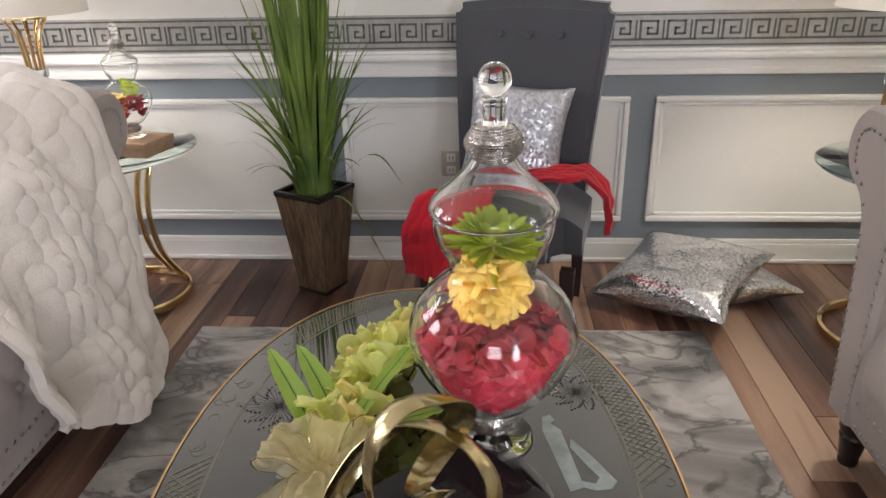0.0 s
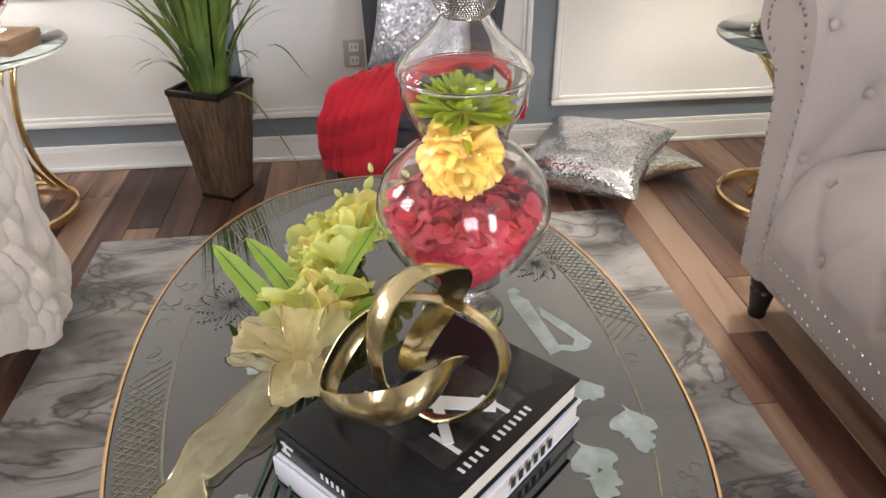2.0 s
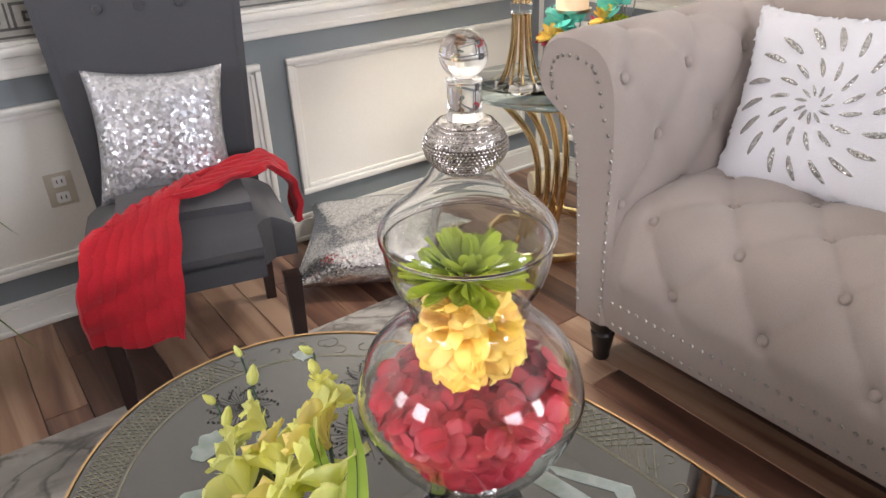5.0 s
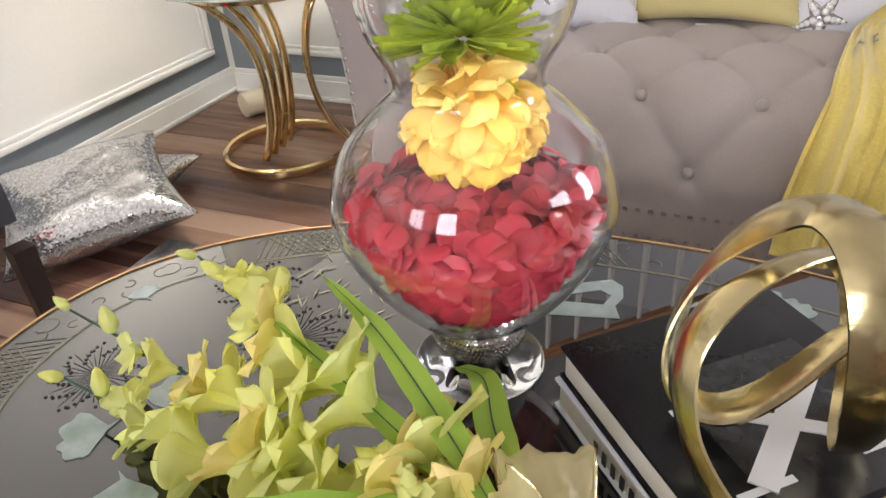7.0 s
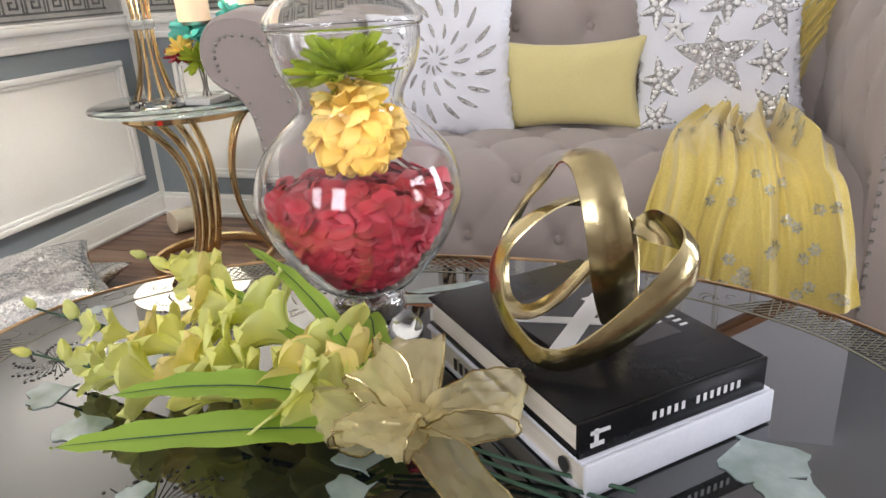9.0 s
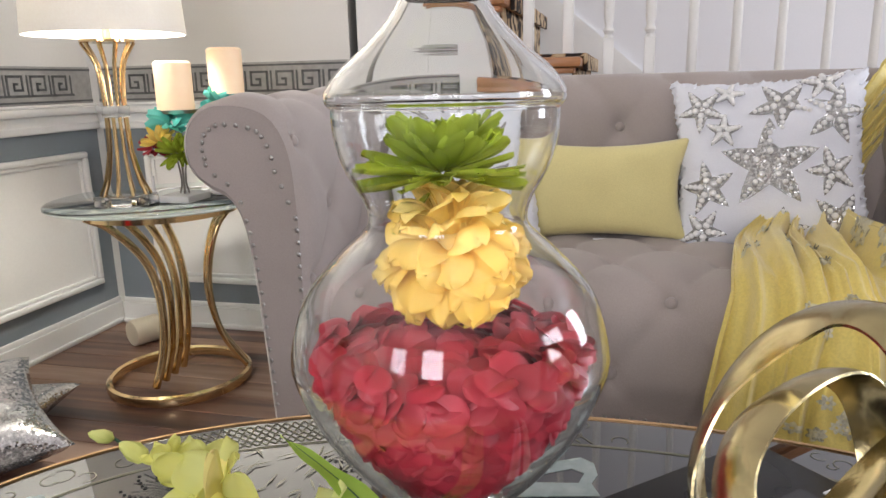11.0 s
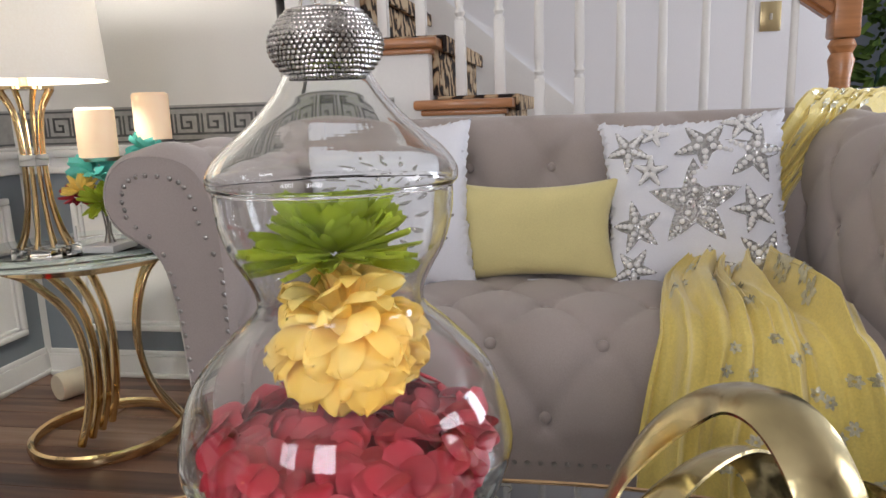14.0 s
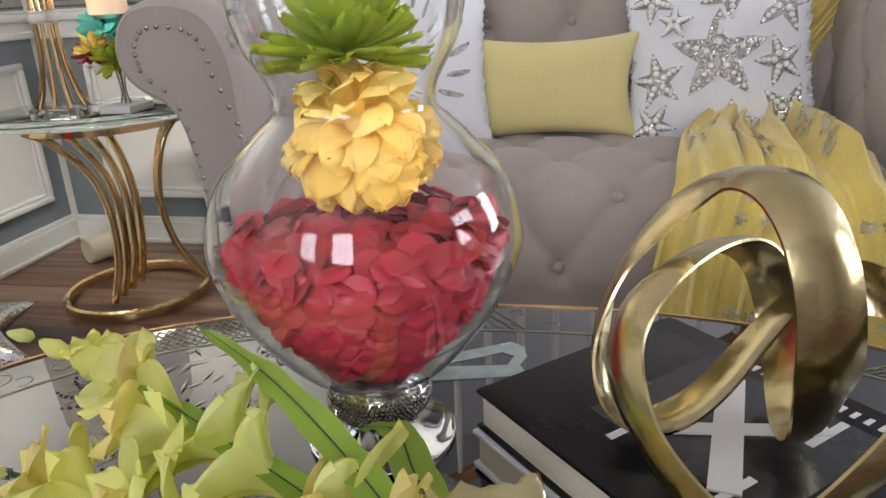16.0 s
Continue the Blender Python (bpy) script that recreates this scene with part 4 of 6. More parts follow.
def chunky(u, v):
    c = smooth_path([(-1.50, 0, 0.87), (-1.32, 0, 0.88), (-1.16, 0, 0.875), (-1.07, 0, 0.81), (-1.02, 0, 0.62), (-1.0, 0, 0.40), (-0.98, 0, 0.2), (-0.965, 0, 0.06)], 80)
    p = along(c, v)
    v = v * (0.80 + 0.2 * min(1, u * 2.2))
    p = along(c, v)
    yl = curve([(0, 1.25), (0.4, 1.18), (0.6, 1.18), (1, 1.22)], v)
    yr = curve([(0, 1.72), (0.35, 1.75), (0.6, 1.74), (1, 1.74)], v)
    y = lerp(yl, yr, u)
    # it sags from the arm to the seat
    sag = max(0, 1.66 - y) * 0.85 * max(0, 1 - abs(v - 0.34) / 0.5)
    z = p.z - sag * 0.85
    x = p.x + 0.05 * math.sin(u * 9 + 2 * v) * v - 0.02
    # thick ropes of yarn, each a chain of puffs
    col = u * 11 + 1.1 * noise.noise(Vector((u * 4, v * 5, 5.0)))
    rope = abs(math.sin(math.pi * col)) ** 0.9
    puff = abs(math.sin(math.pi * (v * 17 + 0.5 * (int(col) % 2) + 0.9 * noise.noise(Vector((col * 1.1, v * 6, 1.0)))))) ** 0.9
    edge = min(1, u * 9, (1 - u) * 9, (1 - v) * 12 + 0.1)
    pn = (0.021 * rope * (0.62 + 0.38 * puff) - 0.008 + 0.016 * noise.noise(Vector((u * 9, v * 14, 6.0))) + 0.008 * noise.noise(Vector((u * 22, v * 38, 3.1)))) * edge
    fold = 0.036 * math.sin(u * 12 + v * 3.4 + 0.6 * math.sin(v * 5)) * min(1, v * 2)
    up = Vector((0.0, 0.05, 1)) if v < 0.3 else Vector((0.93, 0.1, 0.3))
    n1 = noise.noise(Vector((u * 7, v * 9, 0.3))) * 0.022
    return Vector((x, y, max(0.03, z))) + up * (pn + fold + n1 + 0.02)


part("plush", sheet(bmesh.new(), chunky, 120, 220, 0.02), WHITEFUR, blanket)

# ---- yellow throw on the sofa ----
ythrow = thing("yellow_throw", "yellow plush throw with pale silver flowers on the sofa", "blanket")
YC = smooth_path([(1.59, -0.04, 0.80), (1.53, 0.03, 0.90), (1.46, 0.10, 0.87), (1.42, 0.20, 0.74), (1.36, 0.32, 0.57), (1.17, 0.41, 0.492), (0.97, 0.425, 0.492), (0.84, 0.415, 0.465), (0.785, 0.415, 0.38), (0.768, 0.412, 0.27), (0.762, 0.41, 0.17)], 120)


def yellow(u, v):
    p = along(YC, v)
    a = (u - 0.5) * 2
    w = curve([(0, 0.17), (0.2, 0.14), (0.34, 0.085), (0.44, 0.10), (0.52, 0.14), (0.62, 0.16), (0.75, 0.19), (0.88, 0.22), (1, 0.232)], v)
    side = Vector((curve([(0, -0.62), (0.3, -0.6), (0.5, -0.2), (0.7, 0), (1, 0)], v), 0.8, 0)).normalized()
    amp = curve([(0, 0.003), (0.2, 0.006), (0.35, 0.016), (0.5, 0.027), (0.7, 0.027), (0.85, 0.022), (1, 0.018)], v)
    # uneven gathers that spread out and soften towards the hem
    b = a + 0.22 * noise.noise(Vector((a * 1.9, v * 2.2, 4.0))) + 0.10 * noise.noise(Vector((a * 5, v * 3.5, 7.0)))
    g = noise.noise(Vector((b * 5.5, v * 1.6, 2.0))) * 2.0 + 0.75 * math.sin(b * 13 + 1.2 * math.sin(v * 6)) + 0.8 * noise.noise(Vector((b * 12, v * 2.6, 9.0)))
    fold = amp * 0.9 * g + 0.004 * noise.noise(Vector((u * 16, v * 22, 1)))
    up = Vector((0.1, 0, 1)) if v < 0.22 else Vector((-0.6, 0.3, 0.7)) if v < 0.42 else Vector((0, 0, 1)) if v < 0.68 else Vector((-1, 0, 0.35))
    q = p + side * w * a + up.normalized() * (fold + amp + 0.012)
    if v > 0.9:
        q.z += (0.016 * math.sin(a * 5) + 0.022 * noise.noise(Vector((a * 4, 0, 3.0))) + 0.03 * abs(a) ** 4) * (v - 0.9) * 10
    return q


part("plush", sheet(bmesh.new(), yellow, 120, 160, 0.008), YELLOWTHROW, ythrow)
rng = random.Random(9)
b0 = bmesh.new()
for k in range(95):
    u, v = rng.uniform(0.06, 0.94), rng.uniform(0.05, 0.97)
    for leaf_i in range(6):
        a = leaf_i * math.pi / 3 + k
        def fl(s, t, u=u, v=v, a=a):
            d = 0.006 + 0.027 * s
            ww = (t - 0.5) * 0.020 * math.sin(math.pi * min(0.97, 0.1 + 0.9 * s))
            uu, vv = u + (d * math.cos(a) - ww * math.sin(a)) * 1.0, v + (d * math.sin(a) + ww * math.cos(a)) * 0.42
            uu, vv = min(0.995, max(0.005, uu)), min(0.995, max(0.005, vv))
            e = 0.004
            p0 = yellow(uu, vv)
            n = (yellow(min(1, uu + e), vv) - p0).cross(yellow(uu, min(1, vv + 0.01)) - p0)
            n = n.normalized() if n.length > 0 else Vector((0, 0, 1))
            if n.x > 0.2 or n.z < -0.4:
                n = -n
            return p0 + n * 0.0022
        grid(b0, fl, 3, 2)
tagged(part("flower_print", b0, SILVERPRINT, ythrow, "pale silver flower print"), kind="stuff")

# ---- planter with grass ----
planter = thing("planter", "tapered brown wooden planter on the plank floor", "planter", (-0.655, 2.40, 0), -26)
HB, HT, PHT = 0.062, 0.098, 0.392
for k in range(4):
    m = Matrix.Rotation(math.pi / 2 * k, 4, "Z")
    for j in range(3):
        bm = bmesh.new()
        a0, a1 = -1 + 2 * j / 3, -1 + 2 * (j + 1) / 3
        v = [(HB * a0 + 0.0005, -HB, 0.012), (HB * a1 - 0.0005, -HB, 0.012), (HT * a1 - 0.0005, -HT, PHT - 0.02), (HT * a0 + 0.0005, -HT, PHT - 0.02)]
        fr = [bm.verts.new(m @ Vector(p)) for p in v]
        bk = [bm.verts.new(m @ Vector((p[0] * 0.93, p[1] + 0.012, p[2]))) for p in v]
        bm.faces.new(fr)
        bm.faces.new(bk[::-1])
        for i in range(4):
            bm.faces.new((fr[i], bk[i], bk[(i + 1) % 4], fr[(i + 1) % 4]))
        part("plank", bm, POTWOOD, planter, smooth=False)
    part("rim", bx(-HT - 0.004, HT + 0.004, -HT - 0.004, -HT + 0.012, PHT - 0.02, PHT, bevel=0.003, m=m), BLACKWOOD, planter, "black rim" if k == 0 else "")
    part("foot_band", bx(-HB - 0.003, HB + 0.003, -HB - 0.003, -HB + 0.01, 0.0005, 0.012, bevel=0.002, m=m), BLACKWOOD, planter)
part("filling", bx(-HT + 0.012, HT - 0.012, -HT + 0.012, HT - 0.012, PHT - 0.05, PHT - 0.03), DARKSLOT, planter, "dark filling")

grass = thing("artificial_grass", "tall green artificial grass standing in the planter", "plant", (-0.655, 2.40, 0))
rng = random.Random(2)
bm = bmesh.new()
for k in range(235):
    a, r0 = rng.uniform(0, 2 * math.pi), 0.065 * rng.random() ** 0.5
    tall = rng.random() < 0.55
    hgt = rng.uniform(0.65, 1.05) if tall else rng.uniform(0.3, 0.7)
    outw = rng.uniform(0.02, 0.13) if tall else rng.uniform(0.08, 0.26)
    droop = rng.uniform(0, 0.05) if tall else rng.uniform(0.0, 0.22)
    wd = rng.uniform(0.0035, 0.0105)
    tw = rng.uniform(-1.2, 1.2)
    d = Vector((math.cos(a), math.sin(a), 0))
    def blade(s, t, d=d, r0=r0, hgt=hgt, outw=outw, droop=droop, wd=wd, tw=tw, a=a):
        p = d * (r0 + outw * s ** 1.7) + Vector((0, 0, PHT - 0.04 + hgt * s - droop * s ** 3))
        aa = a + math.pi / 2 + tw * s
        w = wd * (1 - s ** 3) * min(1, 0.4 + 2 * s)
        return p + Vector((math.cos(aa), math.sin(aa), 0.1)) * (t - 0.5) * 2 * w
    grid(bm, blade, 9, 1)
for tip, mid in (((0.30, -0.17, 0.11), (0.15, -0.10, 0.36)), ((0.33, -0.03, 0.40), (0.22, -0.03, 0.52)), ((-0.3, -0.12, 0.72), (-0.16, -0.06, 0.68))):
    c = smooth_path([(0.03, -0.02, 0.37), mid, tip], 14)
    grid(bm, lambda s, t, c=c: c[min(13, int(s * 13))] + Vector((0.3, 0.9, 0)) * (t - 0.5) * 0.014 * (1 - s ** 3), 13, 1)
tagged(part("blades", bm, GRASS, grass), kind="stuff")

# ---- coffee table ----
TX, TY, TA, TB, ZT = -0.0303, 0.814, 0.374, 0.589, 0.484
TURN = radians(5.76)


def oval(k, scale=1.0, n=2.16):
    """Point of the table's outline at angle k."""
    c, s = math.cos(k), math.sin(k)
    x, y = (TA + scale) * math.copysign(abs(c) ** (2 / n), c), (TB + scale) * math.copysign(abs(s) ** (2 / n), s)
    return TX + x * math.cos(TURN) - y * math.sin(TURN), TY + x * math.sin(TURN) + y * math.cos(TURN)


def oval_ring(n, inset):
    return [oval(2 * math.pi * i / n, -inset) for i in range(n)]


def oval_band(bm, in0, in1, z0, z1, n=120):
    a, b = oval_ring(n, in0), oval_ring(n, in1)
    for i in range(n):
        j = (i + 1) % n
        q = [(*a[i], z1), (*a[j], z1), (*b[j], z1), (*b[i], z1)]
        q2 = [(x, y, z0) for x, y, _ in q]
        vs, v2 = [bm.verts.new(p) for p in q], [bm.verts.new(p) for p in q2]
        bm.faces.new(vs)
        bm.faces.new(v2[::-1])
        bm.faces.new((vs[0], v2[0], v2[1], vs[1]))
        bm.faces.new((vs[2], v2[2], v2[3], vs[3]))
    return bm


table = thing("coffee_table", "oval black lacquer coffee table with gold edge and shell inlay", "coffee table")
bm = prism(bmesh.new(), oval_ring(160, 0.004), ZT - 0.030, ZT - 0.0006)
part("tabletop", bm, LACQUER, table)
part("gold_rim", oval_band(bmesh.new(), -0.0012, 0.0026, ZT - 0.022, ZT + 0.0012, 160), RIMGOLD, table, "thin gold edge band")
part("apron", prism(bmesh.new(), oval_ring(100, 0.05), ZT - 0.10, ZT - 0.0305), LACQUER, table)
for k in (0.62, math.pi - 0.62, math.pi + 0.62, -0.62):
    x, y = oval(k, -0.10)
    c = [(x, y, 0.40), (lerp(x, TX, -0.10), lerp(y, TY, -0.10), 0.30), (lerp(x, TX, 0.05), lerp(y, TY, 0.05), 0.15), (lerp(x, TX, -0.06), lerp(y, TY, -0.06), 0.012)]
    part("leg", tube(bmesh.new(), smooth_path(c, 14), 0.034, 10, taper=lambda f: 1.15 - 0.45 * f), LACQUER, table)
part("border_line", oval_band(bmesh.new(), 0.064, 0.067, ZT - 0.001, ZT + 0.0002), GILT, table, "thin gilt border line")
# lattice in the border
bm = bmesh.new()
nn = 300
for i in range(nn):
    seg = (i * 8 // nn) % 2
    if seg:
        continue
    for d in (-3, 3):
        a, b = oval(2 * math.pi * i / nn, -0.010), oval(2 * math.pi * (i + d) / nn, -0.060)
        p, q = Vector((*a, 0)), Vector((*b, 0))
        s = (q - p).normalized().cross(Vector((0, 0, 1))) * 0.0009
        vs = [bm.verts.new(w + Vector((0, 0, ZT))) for w in (p + s, q + s, q - s, p - s)]
        bm.faces.new(vs)
tagged(part("lattice_inlay", bm, GILT, table, "gilt lattice inlay"), kind="stuff")
# gilt scrolls in the plain stretches of the border
rng = random.Random(5)
bm = bmesh.new()
for i in range(70):
    k = 2 * math.pi * (rng.choice((1, 3, 5, 7)) + rng.random()) / 8
    x, y = oval(k, -rng.uniform(0.015, 0.055))
    r = rng.uniform(0.004, 0.013)
    a0 = rng.uniform(0, 6)
    for s in range(7):
        t0, t1 = a0 + s * 0.6, a0 + s * 0.6 + 0.6
        q = [(x + (r + o) * math.cos(t), y + (r + o) * math.sin(t), ZT) for t, o in ((t0, 0), (t1, 0), (t1, 0.0011), (t0, 0.0011))]
        bm.faces.new([bm.verts.new(p) for p in q])
tagged(part("scroll_inlay", bm, GILT, table, "gilt scroll inlay"), kind="stuff")


INLAYS = []


def inlay(outline, name="shell_inlay", material=SHELL, label="iridescent shell inlay"):
    INLAYS.append(outline)
    part(name, prism(bmesh.new(), outline, ZT - 0.001, ZT + 0.0003 + 0.00003 * len(INLAYS)), material, table, label, smooth=False)


inlay([(0.150, 0.955), (0.162, 0.962), (0.170, 0.950), (0.163, 0.940), (0.178, 0.925), (0.205, 0.80), (0.185, 0.79), (0.150, 0.92)])
inlay([(0.192, 0.905), (0.222, 0.865), (0.252, 0.815), (0.243, 0.80), (0.222, 0.795), (0.205, 0.80), (0.203, 0.812), (0.222, 0.808), (0.228, 0.822), (0.205, 0.858), (0.19, 0.885)])


def fan(x, y, r, a0, a1, k=20):
    """A ginkgo leaf: a scalloped fan on a short stalk, notched in the middle."""
    mid, half = (a0 + a1) / 2, (a1 - a0) * 0.72
    out = [(x - 0.25 * r * math.cos(mid + 0.5), y - 0.25 * r * math.sin(mid + 0.5)), (x + 0.05 * r * math.cos(mid - 1.3), y + 0.05 * r * math.sin(mid - 1.3))]
    for i in range(k + 1):
        f = i / k
        rr = r * (0.62 + 0.30 * math.sin(math.pi * f) ** 0.4 + 0.05 * math.sin(f * 26 + x * 90) - 0.16 * math.exp(-((f - 0.5) / 0.05) ** 2))
        out.append((x + rr * math.cos(mid - half + 2 * half * f), y + rr * math.sin(mid - half + 2 * half * f)))
    out.append((x + 0.05 * r * math.cos(mid + 1.3), y + 0.05 * r * math.sin(mid + 1.3)))
    inlay(out)


for x, y, r, a in ((0.215, 0.735, 0.045, -1.5), (0.262, 0.675, 0.05, -1.6), (0.25, 0.63, 0.035, -0.4), (0.19, 0.62, 0.05, -1.3), (0.185, 0.57, 0.04, -0.5),
                   (-0.275, 0.975, 0.03, 1.0), (-0.205, 0.785, 0.042, 2.2), (-0.185, 0.80, 0.045, 0.5), (-0.21, 0.555, 0.028, 1.2), (-0.125, 0.43, 0.05, 3.4),
                   (-0.10, 1.14, 0.06, 0.6), (-0.14, 1.19, 0.05, 2.4), (-0.18, 1.13, 0.05, 3.8), (0.03, 1.31, 0.03, 1.0),
                   (-0.05, 0.47, 0.07, 3.6), (-0.10, 0.42, 0.055, 2.6)):
    fan(x, y, r, a - 0.7, a + 0.7)
# dark grey chrysanthemum and bamboo marks
for cx, cy, r in ((-0.285, 0.955, 0.062), (0.21, 1.03, 0.05), (-0.09, 1.26, 0.05), (0.03, 1.10, 0.06), (0.1, 1.2, 0.05)):
    bm = bmesh.new()
    for i in range(34):
        a = 2 * math.pi * i / 34
        rr = r * (0.7 + 0.3 * ((i * 7) % 5) / 4)
        s = Vector((-math.sin(a), math.cos(a), 0)) * 0.00035
        p, q = Vector((cx + 0.002 * math.cos(a), cy + 0.002 * math.sin(a), ZT)), Vector((cx + rr * math.cos(a), cy + rr * math.sin(a), ZT))
        bm.faces.new([bm.verts.new(w) for w in (p + s, q + s, q - s, p - s)])
    for i in range(70):
        a, rr = 2.39996 * i, r * (0.55 + 0.5 * ((i * 13) % 11) / 10)
        lathe(bm, [(0.0019, 0.0), (0.0, 0.0003)], 6, (cx + rr * math.cos(a), cy + rr * math.sin(a), ZT))
    part("flower_inlay", bm, INKED, table, "dull charcoal painted flower")
# bamboo sprays of thin pale leaves
rng = random.Random(14)
bm = bmesh.new()
for i in range(46):
    x, y, a = rng.uniform(0.07, 0.19), rng.uniform(1.02, 1.17), rng.uniform(-0.9, 0.9) + rng.choice((0.0, math.pi))
    l, d = rng.uniform(0.015, 0.032), Vector((math.cos(a), math.sin(a), 0))
    sd, p = Vector((-d.y, d.x, 0)) * 0.0013, Vector((x, y, ZT + 0.00004 * (i + 1)))
    bm.faces.new([bm.verts.new(q) for q in (p, p + d * l * 0.4 - sd, p + d * l, p + d * l * 0.4 + sd)])
tagged(part("bamboo_inlay", bm, BAMBOO, table, "pale gilt bamboo leaves"), kind="stuff")

# ---- apothecary jar ----
JX, JY = -0.0215, 0.932


def wall_of(profile, th):
    """Closed section of a blown wall: the profile and its inner side."""
    out = smooth_path([(r, 0, z) for r, z in profile], 60)
    inn = []
    for k, p in enumerate(out):
        d = (out[min(59, k + 1)] - out[max(0, k - 1)]).normalized()
        inn.append((max(0.0005, p.x - d.z * th), p.z + d.x * th))
    return [(p.x, p.z) for p in out] + inn[::-1]


def apothecary(name, label):
    """Stands at its origin."""
    j = thing(name, label, "jar")
    g = part("foot", lathe(bmesh.new(), [(0.0, 0.0005), (0.061, 0.0005), (0.064, 0.003), (0.060, 0.007), (0.035, 0.013), (0.020, 0.020), (0.017, 0.028), (0.022, 0.034), (0.0, 0.034)], 56), GLASS, j, "clear glass foot")
    bm = bmesh.new()
    for row in range(13):
        z = 0.024 + row * 0.0030
        rr = 0.028 + 0.0165 * math.sin(math.pi * (row + 0.6) / 13.2)
        n = 66
        for i in range(n):
            a = 2 * math.pi * (i + 0.5 * (row % 2)) / n
            stud(bm, Vector((rr * math.cos(a), rr * math.sin(a), z)), Vector((math.cos(a), math.sin(a), 0)), 0.0018)
    lathe(bm, [(0.019, 0.0345)] + [(0.027 + 0.0165 * math.sin(math.pi * k / 8), 0.0215 + k * 0.0055) for k in range(9)] + [(0.019, 0.0645)], 48, close=False)
    part("rhinestone_collar", bm, CRYSTAL, j, "sparkling rhinestone collar")
    body = [(0.012, 0.0635), (0.045, 0.066), (0.068, 0.082), (0.101, 0.125), (0.121, 0.170), (0.122, 0.195), (0.110, 0.232), (0.084, 0.262), (0.0635, 0.281), (0.060, 0.292), (0.064, 0.306), (0.076, 0.328), (0.082, 0.348), (0.0835, 0.362), (0.0835, 0.370)]
    part("bowl", lathe(bmesh.new(), wall_of(body, 0.0028), 72, close=True), GLASS, j, "clear double-bulb glass bowl")
    lid = [(0.0845, 0.3715), (0.0875, 0.376), (0.086, 0.385), (0.076, 0.398), (0.056, 0.415), (0.040, 0.432), (0.031, 0.446), (0.028, 0.451)]
    l = part("lid", lathe(bmesh.new(), wall_of(lid, 0.0026), 72, close=True), GLASS, j, "clear glass lid")
    bm = bmesh.new()
    for row in range(15):
        z = 0.4455 + row * 0.0030
        rr = 0.0242 + 0.0145 * math.sin(math.pi * (row + 0.6) / 15.2)
        for i in range(62):
            a = 2 * math.pi * (i + 0.5 * (row % 2)) / 62
            stud(bm, Vector((rr * math.cos(a), rr * math.sin(a), z)), Vector((math.cos(a), math.sin(a), 0)), 0.0018)
    lathe(bm, [(0.0, 0.4525)] + [(0.023 + 0.0145 * math.sin(math.pi * k / 8), 0.4525 + k * 0.0047) for k in range(9)] + [(0.0, 0.4905)], 48)
    part("rhinestone_knob", bm, CRYSTAL, l, "sparkling rhinestone collar")
    part("finial_stem", lathe(bmesh.new(), [(0.0, 0.491), (0.0165, 0.491), (0.0165, 0.494), (0.0155, 0.497), (0.0155, 0.523), (0.0165, 0.526), (0.0, 0.526)], 32), GLASS, l)
    part("finial_ball", lathe(bmesh.new(), [(0.0215 * math.sin(math.pi * k / 16), 0.5474 - 0.0215 * math.cos(math.pi * k / 16)) for k in range(17)], 32), GLASS, l, "solid crystal ball")
    return j


jar = apothecary("apothecary_jar", "clear double-bulb glass jar with rhinestone collars on the table")


def petal(bm, m, l, w, cup, ruffle=0.0, seed=0, nu=4, nv=4, blunt=False):
    def f(u, v):
        a = (v - 0.5) * 2
        ww = w * math.sin(math.pi * (0.08 + 0.80 * u) ** 0.8) * 0.5
        if blunt == "disc":
            u = 0.5 - 0.5 * math.cos(math.pi * u)
            ww = w * 0.5 * max(0.0004, 1 - (2 * u - 1) ** 2) ** 0.5
        elif blunt == "lobe":
            ww = w * 0.5 * (0.45 + 0.55 * min(1.0, 1.8 * u)) * max(0.0, 1 - max(0, (u - 0.45) / 0.55) ** 2.4) ** 0.5
        elif blunt:
            ww = w * 0.5 * max(0.0, min(1.0, 0.18 + 1.5 * u)) * max(0.12, 1 - max(0, (u - 0.62) / 0.40) ** 2.2) ** 0.5
        z = cup * (u * u) + cup * 0.7 * a * a + ruffle * math.sin(a * 6 + seed) * u
        return m @ Vector((a * ww, u * l, z))
    grid(bm, f, nu, nv)


def turn_to(p, d, spin=0.0):
    """Frame at p whose y axis is d."""
    q = Vector(d).normalized().to_track_quat("Y", "Z").to_matrix().to_4x4()
    return Matrix.Translation(p) @ q @ Matrix.Rotation(spin, 4, "Y")


def bowl_r(z):
    return curve([(0.066, 0.0), (0.070, 0.043), (0.082, 0.063), (0.125, 0.097), (0.17, 0.117), (0.20, 0.118)], z)


rng = random.Random(11)
fill = thing("red_petals", "red fabric petals heaped in the glass jar", "petals", kind="stuff")
bm = bmesh.new()


